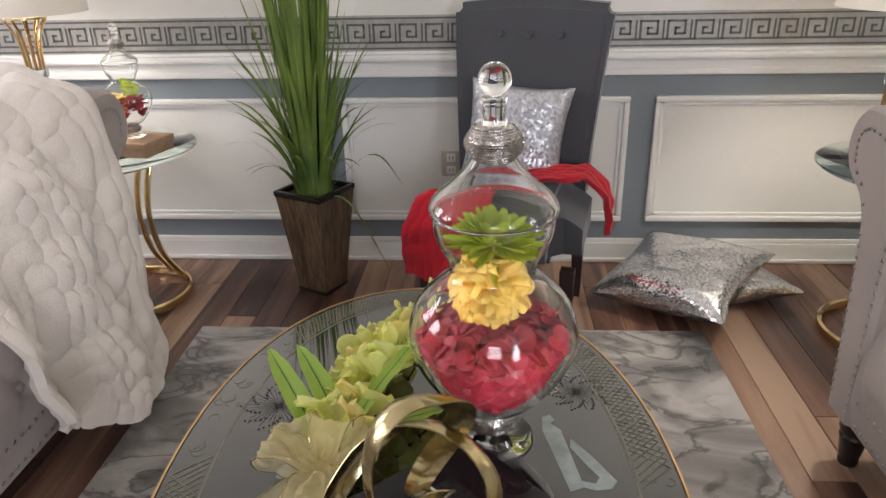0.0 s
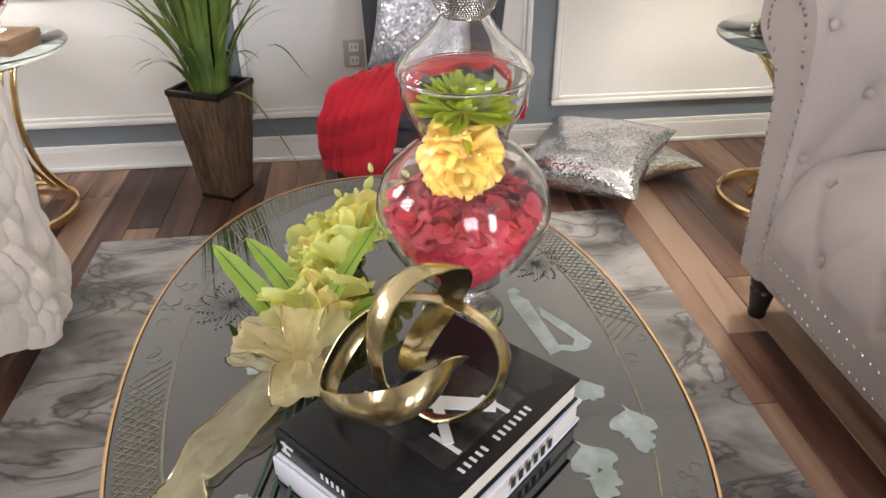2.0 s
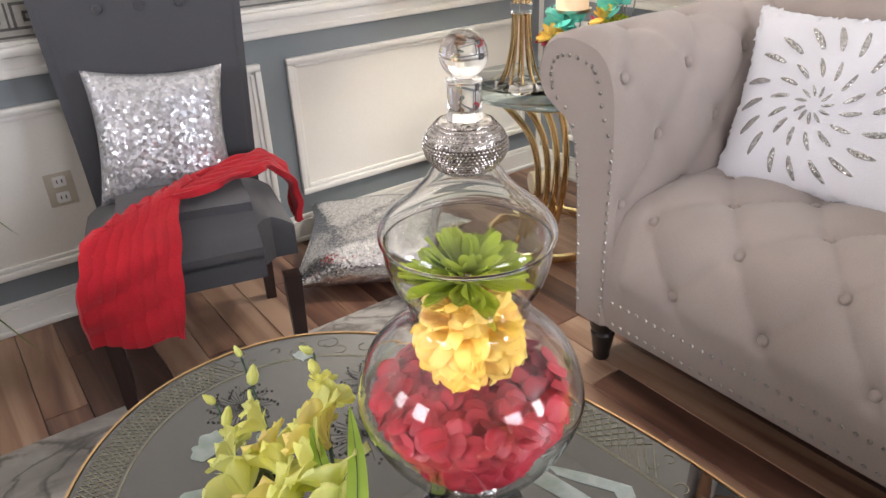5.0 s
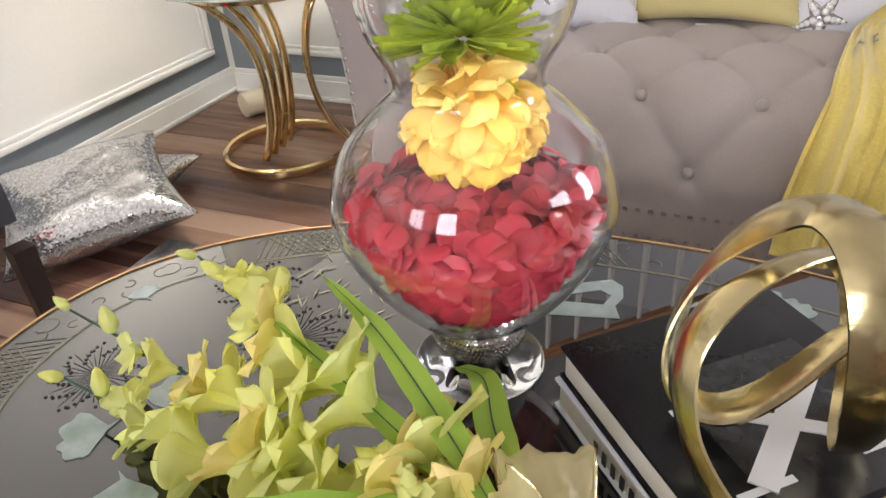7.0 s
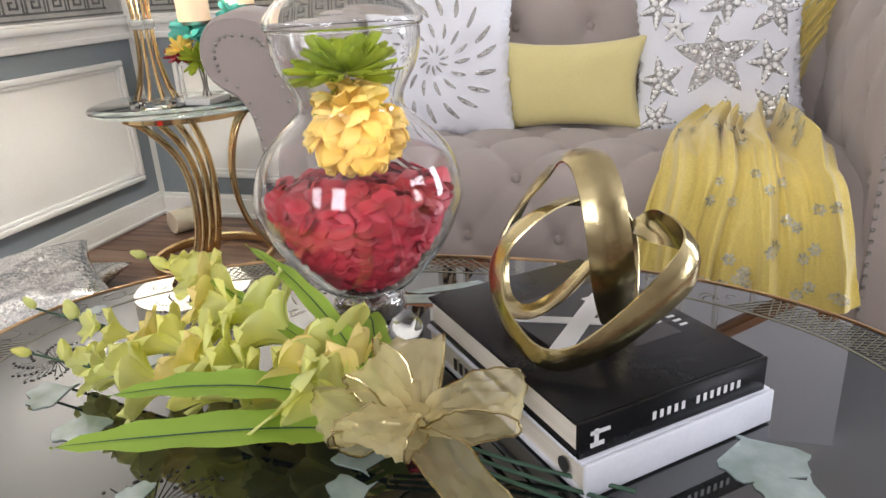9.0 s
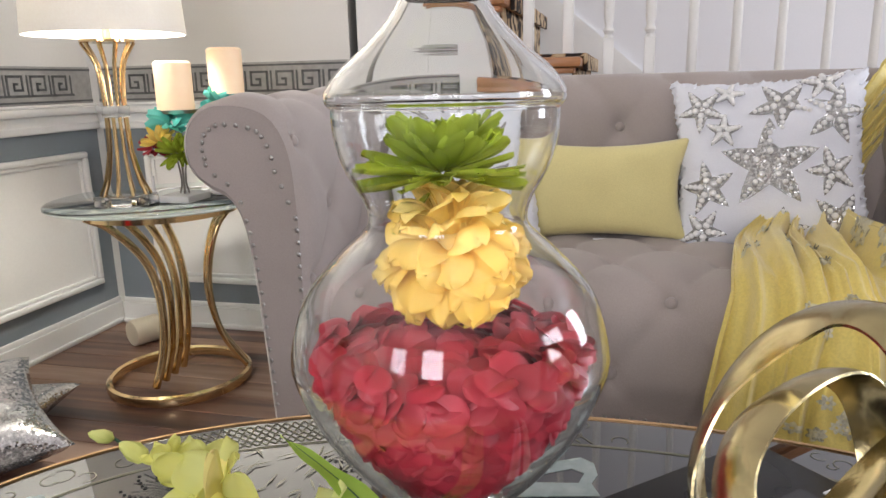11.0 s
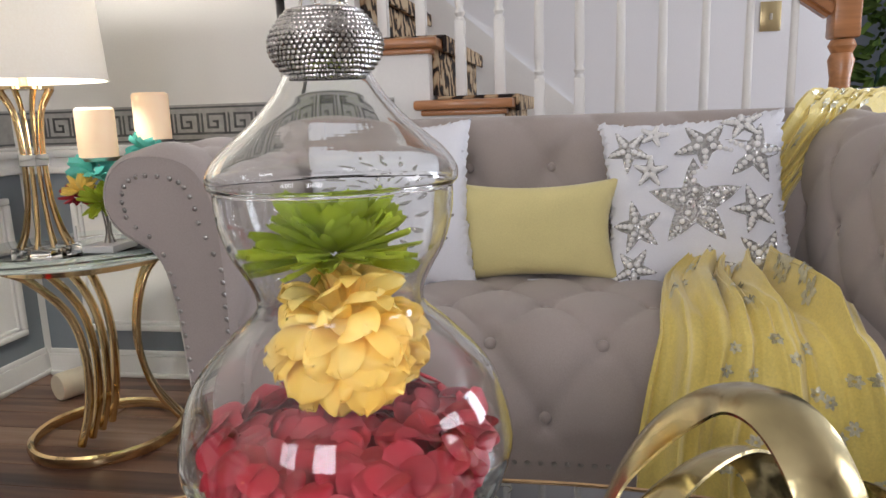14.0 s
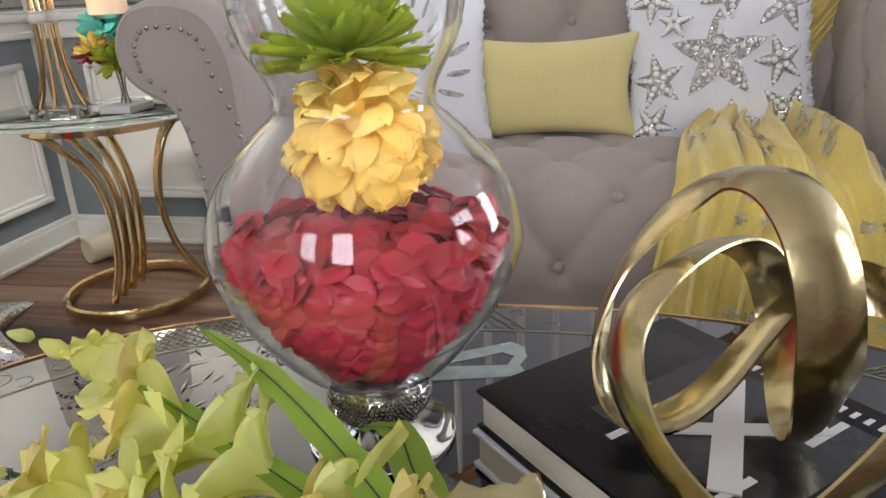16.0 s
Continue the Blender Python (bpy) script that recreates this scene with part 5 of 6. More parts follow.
def heap_disc(p, n, l, seed):
    """A round petal of width l at p, facing n, slid inwards until it clears the glass."""
    n = n.normalized()
    d = n.cross(Vector((rng.uniform(-1, 1), rng.uniform(-1, 1), rng.uniform(-1, 1)))).normalized()
    xx = d.cross(n)
    for _ in range(14):
        m = Matrix.Translation(p) @ Matrix((xx, d, n)).transposed().to_4x4() @ Matrix.Translation((0, -l / 2, 0))
        rim = [m @ Vector((l / 2 * math.cos(a), l / 2 + l / 2 * math.sin(a), 0.001)) for a in (k * math.pi / 4 for k in range(8))]
        if all((q.x ** 2 + q.y ** 2) ** 0.5 < bowl_r(q.z) - 0.0042 and q.z > 0.071 for q in rim):
            petal(bm, m, l, l * rng.uniform(0.92, 1.05), -rng.uniform(0.0015, 0.005), 0.0003, seed, 10, 8, "disc")
            return
        p = p - Vector((p.x, p.y, 0)).normalized() * 0.0022 + Vector((0, 0, 0.0012))


# discs lie on one another like scales along the glass, and loose on top
for layer in range(2):
    for row in range(10):
        z = 0.078 + row * 0.0108
        cnt = max(5, int(2 * math.pi * (bowl_r(z) - 0.01) / 0.0185))
        for k in range(cnt):
            a = 2 * math.pi * (k + 0.5 * (row % 2) + rng.uniform(-0.35, 0.35)) / cnt
            zz = z + rng.uniform(-0.006, 0.006)
            r = bowl_r(zz) - 0.005 - 0.010 * layer - 0.006 * rng.random()
            slope_z = -0.55 * max(0.0, 1 - (zz - 0.075) / 0.09)
            loose = 0.85 if rng.random() < 0.14 else 0.24
            n = Vector((math.cos(a), math.sin(a), slope_z + 0.34)) + Vector((rng.uniform(-1, 1), rng.uniform(-1, 1), rng.uniform(-0.8, 1))) * loose
            heap_disc(Vector((r * math.cos(a), r * math.sin(a), zz)), n, rng.uniform(0.025, 0.031), k)
for k in range(330):
    a, r = rng.uniform(0, 2 * math.pi), 0.110 * rng.random() ** 0.5
    z = 0.186 + rng.uniform(-0.006, 0.012) - 0.10 * max(0, r - 0.085)
    n = Vector((0.5 * math.cos(a), 0.5 * math.sin(a), 0.9)) + Vector((rng.uniform(-1, 1), rng.uniform(-1, 1), rng.uniform(-0.5, 0.6))) * 0.62
    heap_disc(Vector((r * math.cos(a), r * math.sin(a), z)), n, rng.uniform(0.025, 0.031), k)
lathe(bm, [(0.0, 0.0725), (bowl_r(0.076) - 0.014, 0.076), (bowl_r(0.09) - 0.014, 0.09), (bowl_r(0.12) - 0.015, 0.12), (bowl_r(0.16) - 0.017, 0.155), (0.06, 0.172), (0.0, 0.176)], 30)
part("petals", bm, PETAL_RED, fill, crease=4)
fill.matrix_world = Matrix.Translation((JX, JY, ZT))
jar.matrix_world = Matrix.Translation((JX, JY, ZT))

pom = thing("yellow_silk_flower", "golden yellow silk flower inside the glass jar", "flower")
bm = bmesh.new()
# tiers of broad petals round one heart, their rounded ends curling over
for tier, (el, cnt, reach) in enumerate(((74, 7, 0.060), (52, 11, 0.062), (30, 14, 0.060), (10, 16, 0.062), (-8, 16, 0.067), (-26, 16, 0.068), (-44, 13, 0.065), (-62, 10, 0.060), (-78, 6, 0.056))):
    for k in range(cnt):
        a = 2 * math.pi * (k + 0.5 * (tier % 2) + rng.uniform(-0.25, 0.25)) / cnt
        e = radians(el + rng.uniform(-15, 15))
        d = Vector((math.cos(a) * math.cos(e), math.sin(a) * math.cos(e), math.sin(e)))
        xx = Vector((-math.sin(a), math.cos(a), 0))
        m = Matrix.Translation(d * 0.010) @ Matrix((-xx, d, (-xx).cross(d))).transposed().to_4x4() @ Matrix.Rotation(rng.uniform(-1.1, 1.1), 4, "Y")
        wide_, curl, wave_ = rng.uniform(0.028, 0.040), rng.uniform(0.004, 0.022), rng.uniform(0.002, 0.0045)

        def curled(u, v, m=m, reach=reach, wide_=wide_, curl=curl, wave_=wave_, k=k):
            u = math.sin(math.pi / 2 * u)
            b = (v - 0.5) * 2
            w = wide_ * 0.5 * (0.35 + 0.65 * min(1.0, 1.6 * u)) * max(0.001, 1 - max(0, (u - 0.66) / 0.34) ** 2.6) ** 0.5
            y = (reach - 0.008) * (u - 0.10 * u ** 4) - 0.004 * b * b * u
            return m @ Vector((b * w, y, -curl * max(0, u - 0.45) ** 2 * 3.3 + wave_ * math.sin(b * 5 + k * 1.9) * u - 0.003 * b * b))
        grid(bm, curled, 10, 8)
lathe(bm, [(0.0, -0.030), (0.020, -0.022), (0.028, 0.0), (0.020, 0.022), (0.0, 0.030)], 20)
part("petals", bm, PETAL_YELLOW, pom, crease=4)
pom.matrix_world = Matrix.Translation((JX - 0.003, JY - 0.004, ZT + 0.266))
for v in pom.children[0].data.vertices:
    r = (v.co.x ** 2 + v.co.y ** 2) ** 0.5
    lim = curve([(-0.1, 0.066), (0.0, 0.061), (0.02, 0.052), (0.034, 0.051), (0.06, 0.055)], v.co.z)
    if r > lim:
        v.co.x, v.co.y = v.co.x * lim / r, v.co.y * lim / r

crown = thing("green_silk_flower", "lime green spiky silk flower in the jar's upper bulb", "flower")
bm = bmesh.new()
for k in range(92):
    a = k * 2.39996
    el = rng.uniform(-0.22, 0.95)
    d = Vector((math.cos(a) * math.cos(el), math.sin(a) * math.cos(el), math.sin(el)))
    petal(bm, turn_to(Vector((0, 0, 0)) + d * 0.008, d, rng.uniform(-0.5, 0.5)), rng.uniform(0.045, 0.068) * (1 - 0.28 * max(0, math.sin(el))), rng.uniform(0.016, 0.021), 0.003, 0.0015, k, 8, 5, True)
for k in range(3):
    a = k * 2.39996
    d = Vector((math.cos(a) * 0.8, math.sin(a) * 0.8, -0.75 - 0.3 * rng.random()))
    petal(bm, turn_to(d * 0.01, d, 0.2), 0.045, 0.013, 0.004, 0.001, k, 4, 2)
part("petals", bm, PETAL_GREEN, crown, crease=4)
crown.matrix_world = Matrix.Translation((JX, JY + 0.003, ZT + 0.321))
for v in crown.children[0].data.vertices:
    r = (v.co.x ** 2 + v.co.y ** 2) ** 0.5
    lim = curve([(-0.06, 0.052), (-0.03, 0.052), (-0.012, 0.061), (0.0, 0.069), (0.03, 0.077), (0.1, 0.077)], v.co.z)
    if r > lim:
        v.co.x, v.co.y = v.co.x * lim / r, v.co.y * lim / r

# ---- books ----
BKX, BKY, BKR = -0.0905, 0.665, -47.3     # centre and turn of the stack; local x runs along the spine


def book(name, label, z, sx, sy, h, cover, dx, dy, dr):
    """Spine on local -y."""
    b = thing(name, label, "book", (BKX + dx, BKY + dy, z), BKR + dr, group="books on the coffee table")
    x, y = sx / 2, sy / 2
    part("front_cover", bx(-x, x, -y + 0.002, y, h - 0.004, h, bevel=0.0012), cover, b)
    part("back_cover", bx(-x, x, -y + 0.002, y, 0.0005, 0.0045, bevel=0.0012), cover, b)
    part("spine", bx(-x, x, -y - 0.003, -y + 0.0018, 0.0005, h, bevel=0.0016), cover, b)
    part("page_block", bx(-x + 0.004, x - 0.004, -y + 0.0025, y - 0.004, 0.0046, h - 0.0041), PAGES, b)
    return b


B1H, B2H = 0.036, 0.035
b2 = book("hardback_book", "thick white hardback with black lettering under another book", ZT + 0.001, 0.222, 0.300, B2H, BOOKWHITE, 0.0, -0.003, 1.0)
b1 = book("hardback_book", "black hardback with white letter shapes under a gold sculpture", ZT + 0.001 + B2H, 0.215, 0.290, B1H, BOOKBLACK, 0.0, 0.0, 0.0)


def decal(parent, name, boxes, material, label=""):
    for k, bxs in enumerate(boxes):
        part(name, bx(*bxs), material, parent, label if k == 0 else "", smooth=False)


# spine: word bars and a monogram shape
decal(b1, "word_bar", [(-0.030 + k * 0.0082, -0.0262 + k * 0.0082, -0.1488, -0.1484, 0.0145, 0.0225) for k in range(5)] +
      [(0.020 + k * 0.0082, 0.0238 + k * 0.0082, -0.1488, -0.1484, 0.0145, 0.0225) for k in range(7)], PRINTWHITE, "white bars in place of lettering")
decal(b1, "monogram_bar", [(-0.096, -0.082, -0.1492, -0.1484, 0.010, 0.014), (-0.092, -0.088, -0.1492, -0.1484, 0.010, 0.027), (-0.096, -0.076, -0.1492, -0.1484, 0.022, 0.0255)], PRINTWHITE)
decal(b2, "word_bar", [(-0.1118, -0.1110, 0.075 - k * 0.013, 0.081 - k * 0.013, 0.010, 0.024) for k in range(6)], DARKSLOT, "dark bars in place of lettering")
part("seal", lathe(bmesh.new(), [(0.0, 0.0), (0.0075, 0.0), (0.0075, 0.0008), (0.0, 0.0008)], 20, m=Matrix.Translation((-0.1110, -0.122, 0.0175)) @ Matrix.Rotation(radians(-90), 4, "Y")), DARKSLOT, b2, "round black seal")
decal(b2, "side_word_bar", [(0.1110, 0.1118, 0.0 + k * 0.015, 0.0075 + k * 0.015, 0.010, 0.024) for k in range(6)], DARKSLOT)
# cover print: a large pale slanted letter shape on a dark square, small word bars
decal(b1, "cover_square", [(-0.055, 0.075, -0.07, 0.075, B1H - 0.0005, B1H + 0.0003)], BOOKGREY, "dark grey printed square")
bm = bmesh.new()
for cx, cy, ln_, wd_, ang in ((0.003, 0.0, 0.138, 0.020, 36), (0.003, 0.0, 0.132, 0.012, -37), (-0.050, -0.042, 0.046, 0.006, 0), (0.052, -0.041, 0.042, 0.006, 0), (-0.048, 0.040, 0.042, 0.006, 0), (0.056, 0.042, 0.040, 0.006, 0)):
    m = Matrix.Translation((cx, cy, 0)) @ Matrix.Rotation(radians(ang), 4, "Z")
    prism(bm, [(-ln_ / 2, -wd_ / 2), (ln_ / 2, -wd_ / 2), (ln_ / 2, wd_ / 2), (-ln_ / 2, wd_ / 2)], B1H + 0.0004 , B1H + 0.0010 + 0.00003 * abs(ang), m)
part("letter_shape", bm, PRINTWHITE, b1, "large white crossed letter shape", smooth=False)
decal(b1, "title_bar", [(0.084, 0.0935, -0.06 + k * 0.0098, -0.0562 + k * 0.0098, B1H - 0.0002, B1H + 0.0003) for k in range(5)] +
      [(0.084, 0.0935, 0.0 + k * 0.0098, 0.0040 + k * 0.0098, B1H - 0.0002, B1H + 0.0003) for k in range(7)], PRINTWHITE)

# ---- knot sculpture of gold bands ----
ZB = ZT + 0.001 + B2H + B1H + 0.001
knot = thing("knot_sculpture", "hammered gold sculpture of interlocked rings on the books", "sculpture")


# one endless band: the closed curve in four harmonics (cosine, sine) round its middle
KNOT_MID = Vector((-0.1125, 0.6609, 0.6383))
KNOT = [((0.0382, 0.0194, 0.0214), (-0.0017, -0.006, -0.0039)), ((-0.0477, 0.0034, 0.0155), (-0.0002, 0.0756, -0.007)),
        ((0.017, -0.0027, 0.0567), (0.034, -0.0103, 0.0128)), ((0.0092, -0.0081, 0.0131), (0.017, 0.0015, -0.0077)),
        ((0.003, -0.0043, -0.0006), (0.0017, 0.0013, -0.0042)), ((-0.0009, 0.0027, -0.0056), (-0.003, -0.0017, -0.004))]
# which way the outer face of the band looks along its run, and how wide it is
FACING = [(0.0, (-0.3, 0, 1)), (0.08, (0.1, 1, 0.2)), (0.17, (0, 0.4, -0.9)), (0.26, (0, -0.6, -0.7)), (0.34, (0.1, -0.95, 0.1)), (0.42, (-0.3, -0.8, 0.5)),
          (0.50, (-0.85, 0, -0.5)), (0.59, (-0.5, 0.85, -0.1)), (0.67, (-0.2, 0.5, 0.8)), (0.75, (0.8, -0.2, 0.5)), (0.80, (0.8, -0.6, -0.1)), (0.85, (0, -0.5, -0.85)), (0.875, (-0.6, -0.6, -0.45)),
          (0.90, (-0.95, -0.3, 0)), (0.95, (-0.8, -0.3, 0.5)), (1.0, (-0.3, 0, 1))]


def knot_point(u):
    p = KNOT_MID.copy()
    for k, (c, q) in enumerate(KNOT):
        p += Vector(c) * math.cos(2 * math.pi * (k + 1) * u) + Vector(q) * math.sin(2 * math.pi * (k + 1) * u)
    return p


def knot_band():
    bm, rings, n_ = bmesh.new(), [], 220
    for i in range(n_):
        u = i / n_
        p = knot_point(u)
        run = (knot_point(u + 0.003) - knot_point(u - 0.003)).normalized()
        face = Vector([curve([(t, v[a]) for t, v in FACING], u) for a in range(3)])
        face = (face - run * face.dot(run)).normalized()
        ax = run.cross(face)
        w = curve([(0, 0.038), (0.1, 0.034), (0.25, 0.031), (0.42, 0.035), (0.55, 0.032), (0.7, 0.031), (0.8, 0.034), (0.9, 0.041), (0.96, 0.040), (1, 0.036)], u)
        row = []
        for sd, o in ((-1, 0.0010), (-0.5, 0.0027), (0, 0.0034), (0.5, 0.0027), (1, 0.0010), (1, -0.0010), (0.5, -0.0008), (0, -0.0006), (-0.5, -0.0008), (-1, -0.0010)):
            q = p + ax * w / 2 * sd + face * (o - 0.0035 * sd * sd + 0.0010 * noise.noise(Vector((u * 30, sd * 1.4, 2.0))))
            q.z = max(q.z, ZB + 0.0004 + 0.0008 * (o > 0))
            row.append(bm.verts.new(q))
        rings.append(row)
    for i in range(n_):
        a, b = rings[i], rings[(i + 1) % n_]
        for k in range(10):
            bm.faces.new((a[k], a[(k + 1) % 10], b[(k + 1) % 10], b[k]))
    bmesh.ops.recalc_face_normals(bm, faces=bm.faces[:])
    return part("band", bm, HAMMERED, knot, "endless hammered gold band")


knot_band()

# ---- bouquet ----
bouquet = thing("flower_bouquet", "yellow silk gladiolus bouquet tied with gold organza on the table", "bouquet")
rng = random.Random(21)
BOW = Vector((-0.145, 0.755, ZT + 0.045))
stems = [((-0.14, 0.80, ZT + 0.035), (-0.10, 1.02, ZT + 0.05), (-0.055, 1.30, ZT + 0.055)),
         ((-0.13, 0.80, ZT + 0.045), (-0.05, 1.00, ZT + 0.09), (0.01, 1.17, ZT + 0.11)),
         ((-0.15, 0.80, ZT + 0.03), (-0.14, 1.02, ZT + 0.035), (-0.115, 1.25, ZT + 0.03))]
for si, s in enumerate(stems):
    c = smooth_path(s, 24)
    part("stem", tube(bmesh.new(), c, 0.0028, 6, taper=lambda f: 1.2 - 0.7 * f), STEM, bouquet, "dark green stem" if si == 0 else "")
    for k in range(11):
        f = 0.08 + 0.92 * k / 10
        p = c[min(23, int(f * 23))]
        size = curve([(0, 0.056), (0.35, 0.053), (0.6, 0.042), (0.8, 0.027), (1, 0.015)], f) * rng.uniform(0.9, 1.12)
        ax = (c[min(23, int(f * 23) + 1)] - c[max(0, int(f * 23) - 1)]).normalized()
        d = (ax * 0.75 + Vector((rng.uniform(-0.9, 0.7) - 0.1, rng.uniform(-0.3, 0.3), rng.uniform(0.1, 0.75)))).normalized()
        bm = bmesh.new()
        if f > 0.84:
            lathe(bm, [(0.0, 0.0), (size * 0.35, size * 0.3), (size * 0.42, size * 0.8), (size * 0.2, size * 1.4), (0.0, size * 1.6)], 8, m=Matrix.Translation(p) @ d.to_track_quat("Z", "Y").to_matrix().to_4x4())
            part("bud", bm, BLOOM, bouquet, "closed pale yellow bud" if k == 10 else "")
            continue
        # a trumpet of six overlapping ruffled petals on a narrow throat
        base = turn_to(p, d, rng.uniform(0, 6))
        wide = rng.uniform(0.62, 0.85)
        for j in range(6):
            long_, open_ = size * rng.uniform(0.95, 1.25), wide * rng.uniform(0.8, 1.2)

            def trumpet(u, v, j=j, long_=long_, open_=open_, base=base, size=size):
                a = (v - 0.5) * 2
                u = math.sin(math.pi / 2 * u)
                half = 0.80 * max(0.0, 1 - max(0, (u - 0.35) / 0.65) ** 2.8) ** 0.5 + 0.01
                phi = j * math.pi / 3 + a * half
                r = size * (0.08 + open_ * 1.02 * u ** 1.7) * (1.0 + 0.10 * (j % 2))
                y = long_ * (u - 0.22 * u ** 3 * open_) + size * 0.07 * u * u * math.sin(a * 4 + j * 2.1 + k) - size * 0.10 * u * a * a
                return base @ Vector((r * math.cos(phi), y, r * math.sin(phi)))
            grid(bm, trumpet, 11, 10)
        for v in bm.verts:
            v.co.z = max(v.co.z, ZT + 0.004)
        part("bloom", bm, BLOOM_PEACH if (k + si) % 5 == 1 else BLOOM, bouquet, "ruffled lemon-yellow bloom" if k == 0 else "", crease=4)
        b0 = bmesh.new()
        tube(b0, [p, p + d * size * 0.25], 0.004, 6)
        part("calyx", b0, STEM, bouquet)


def leaf(pts, width, lift=0.0, name="leaf"):
    c = smooth_path(pts, 26)
    def f(u, v):
        k = min(25, int(round(u * 25)))
        d = (c[min(25, k + 1)] - c[max(0, k - 1)]).normalized()
        sd = d.cross(Vector((0, 0, 1))).normalized()
        a = (v - 0.5) * 2
        w = width * min(1, 0.35 + 2.2 * u) * (1 - u ** 3.5) * 0.5
        return c[k] + sd * a * w + Vector((0, 0, (0.25 * abs(a) - 0.08) * w * 0.9 + lift * a * w + 0.0015 * math.sin(30 * u) * a))
    bm = bmesh.new()
    grid(bm, f, 25, 6)
    lf = part(name, bm, LEAF, bouquet, "long strap-shaped green leaf")
    b0 = bmesh.new()
    grid(b0, lambda u, v: f(u, 0.5 + (v - 0.5) * 0.05) + Vector((0, 0, 0.0012)), 25, 1)
    part("vein", b0, LEAFVEIN, lf)


leaf([(-0.135, 0.785, ZT + 0.02), (-0.195, 0.865, ZT + 0.05), (-0.262, 0.955, ZT + 0.07), (-0.303, 1.012, ZT + 0.078)], 0.038, 0.35)
leaf([(-0.12, 0.80, ZT + 0.03), (-0.165, 0.88, ZT + 0.07), (-0.21, 0.945, ZT + 0.09), (-0.247, 1.0, ZT + 0.094)], 0.036, 0.3)
leaf([(-0.13, 0.79, ZT + 0.05), (-0.09, 0.86, ZT + 0.10), (-0.05, 0.93, ZT + 0.13), (-0.02, 1.0, ZT + 0.15)], 0.026)
leaf([(-0.12, 0.78, ZT + 0.05), (-0.06, 0.83, ZT + 0.07), (-0.01, 0.86, ZT + 0.07), (0.015, 0.90, ZT + 0.05)], 0.03)
leaf([(-0.13, 0.80, ZT + 0.06), (-0.08, 0.95, ZT + 0.10), (-0.06, 1.03, ZT + 0.125)], 0.022)
for dx in (-0.008, 0.0, 0.008):
    part("stem", tube(bmesh.new(), smooth_path([(-0.14 + dx, 0.79, ZT + 0.035), (-0.15 + dx * 1.5, 0.68, ZT + 0.012), (-0.165 + dx * 2.5, 0.56, ZT + 0.006)], 10), 0.0020, 7), STEM, bouquet)


def ribbon(pts, normals, width, seed=0, n=40, label="", pinch=0.0):
    c = smooth_path(pts, n)
    nm = smooth_path(normals, n)
    def f(u, v):
        k = min(n - 1, int(round(u * (n - 1))))
        d = (c[min(n - 1, k + 1)] - c[max(0, k - 1)]).normalized()
        sd = d.cross(nm[k]).normalized()
        a = (v - 0.5) * 2
        full = 1 - pinch * (1 - max(0.0, math.sin(math.pi * u)) ** 0.6)
        cr = 0.009 * noise.noise(Vector((u * 7 + seed, a * 2.5, seed))) + 0.004 * noise.noise(Vector((u * 20 + seed, a * 6, seed))) + 0.003 * math.sin(a * 9 + seed) * (1 - full) * 2
        p = c[k] + sd * a * full * width / 2 + nm[k].normalized() * (cr + 0.002 * a * a)
        p.z = max(p.z, ZT + 0.003)
        return p
    bm = bmesh.new()
    grid(bm, f, n - 1, 14)
    rb = part("ribbon_loop", bm, ORGANZA, bouquet, label)
    for e in (0.0, 1.0):
        part("wire_edge", tube(bmesh.new(), [f(k / (n - 1), e) for k in range(n)], 0.0011, 5), HAMMERED, rb, "thin gold wire edge")


def loop(direction, size, width, seed, up=0.5):
    d = Vector(direction).normalized()
    s = Vector((0, 0, 1))
    p = [BOW, BOW + d * size * 0.5 + s * size * 0.38 * up, BOW + d * size + s * size * 0.30 * up, BOW + d * size * 1.08 - s * size * 0.06, BOW + d * size * 0.7 - s * size * 0.16, BOW - s * 0.004]
    n = [s, s - d * 0.4, s * 0.6 + d, d * 0.8 - s * 0.7, -s, -s]
    ribbon(p, n, width * 1.28, seed, label="sheer gold organza loop", pinch=0.72)


for direction, size, width, seed in (((-0.6, 0.7, 0.25), 0.082, 0.056, 1), ((0.15, -1, 0.25), 0.088, 0.058, 2), ((0.75, 0.35, 0.40), 0.074, 0.056, 3), ((-0.95, 0.1, 0.35), 0.078, 0.052, 4), ((0.1, 0.7, 0.6), 0.060, 0.048, 6)):
    loop(direction, size, width, seed)
ribbon([BOW, (-0.185, 0.71, ZT + 0.03), (-0.225, 0.655, ZT + 0.02), (-0.25, 0.60, ZT + 0.032), (-0.262, 0.565, ZT + 0.012), (-0.285, 0.53, ZT + 0.006)],
       [(0, 0, 1), (0.2, 0, 1), (0.5, 0.2, 0.8), (0.9, 0.2, 0.3), (0.4, 0.2, 0.9), (0, 0, 1)], 0.055, 8, label="trailing sheer gold ribbon tail")
bm = bmesh.new()
lathe(bm, [(0.0, -0.014), (0.012, -0.01), (0.016, 0.0), (0.012, 0.01), (0.0, 0.014)], 12, BOW)
part("knot", bm, ORGANZA, bouquet)

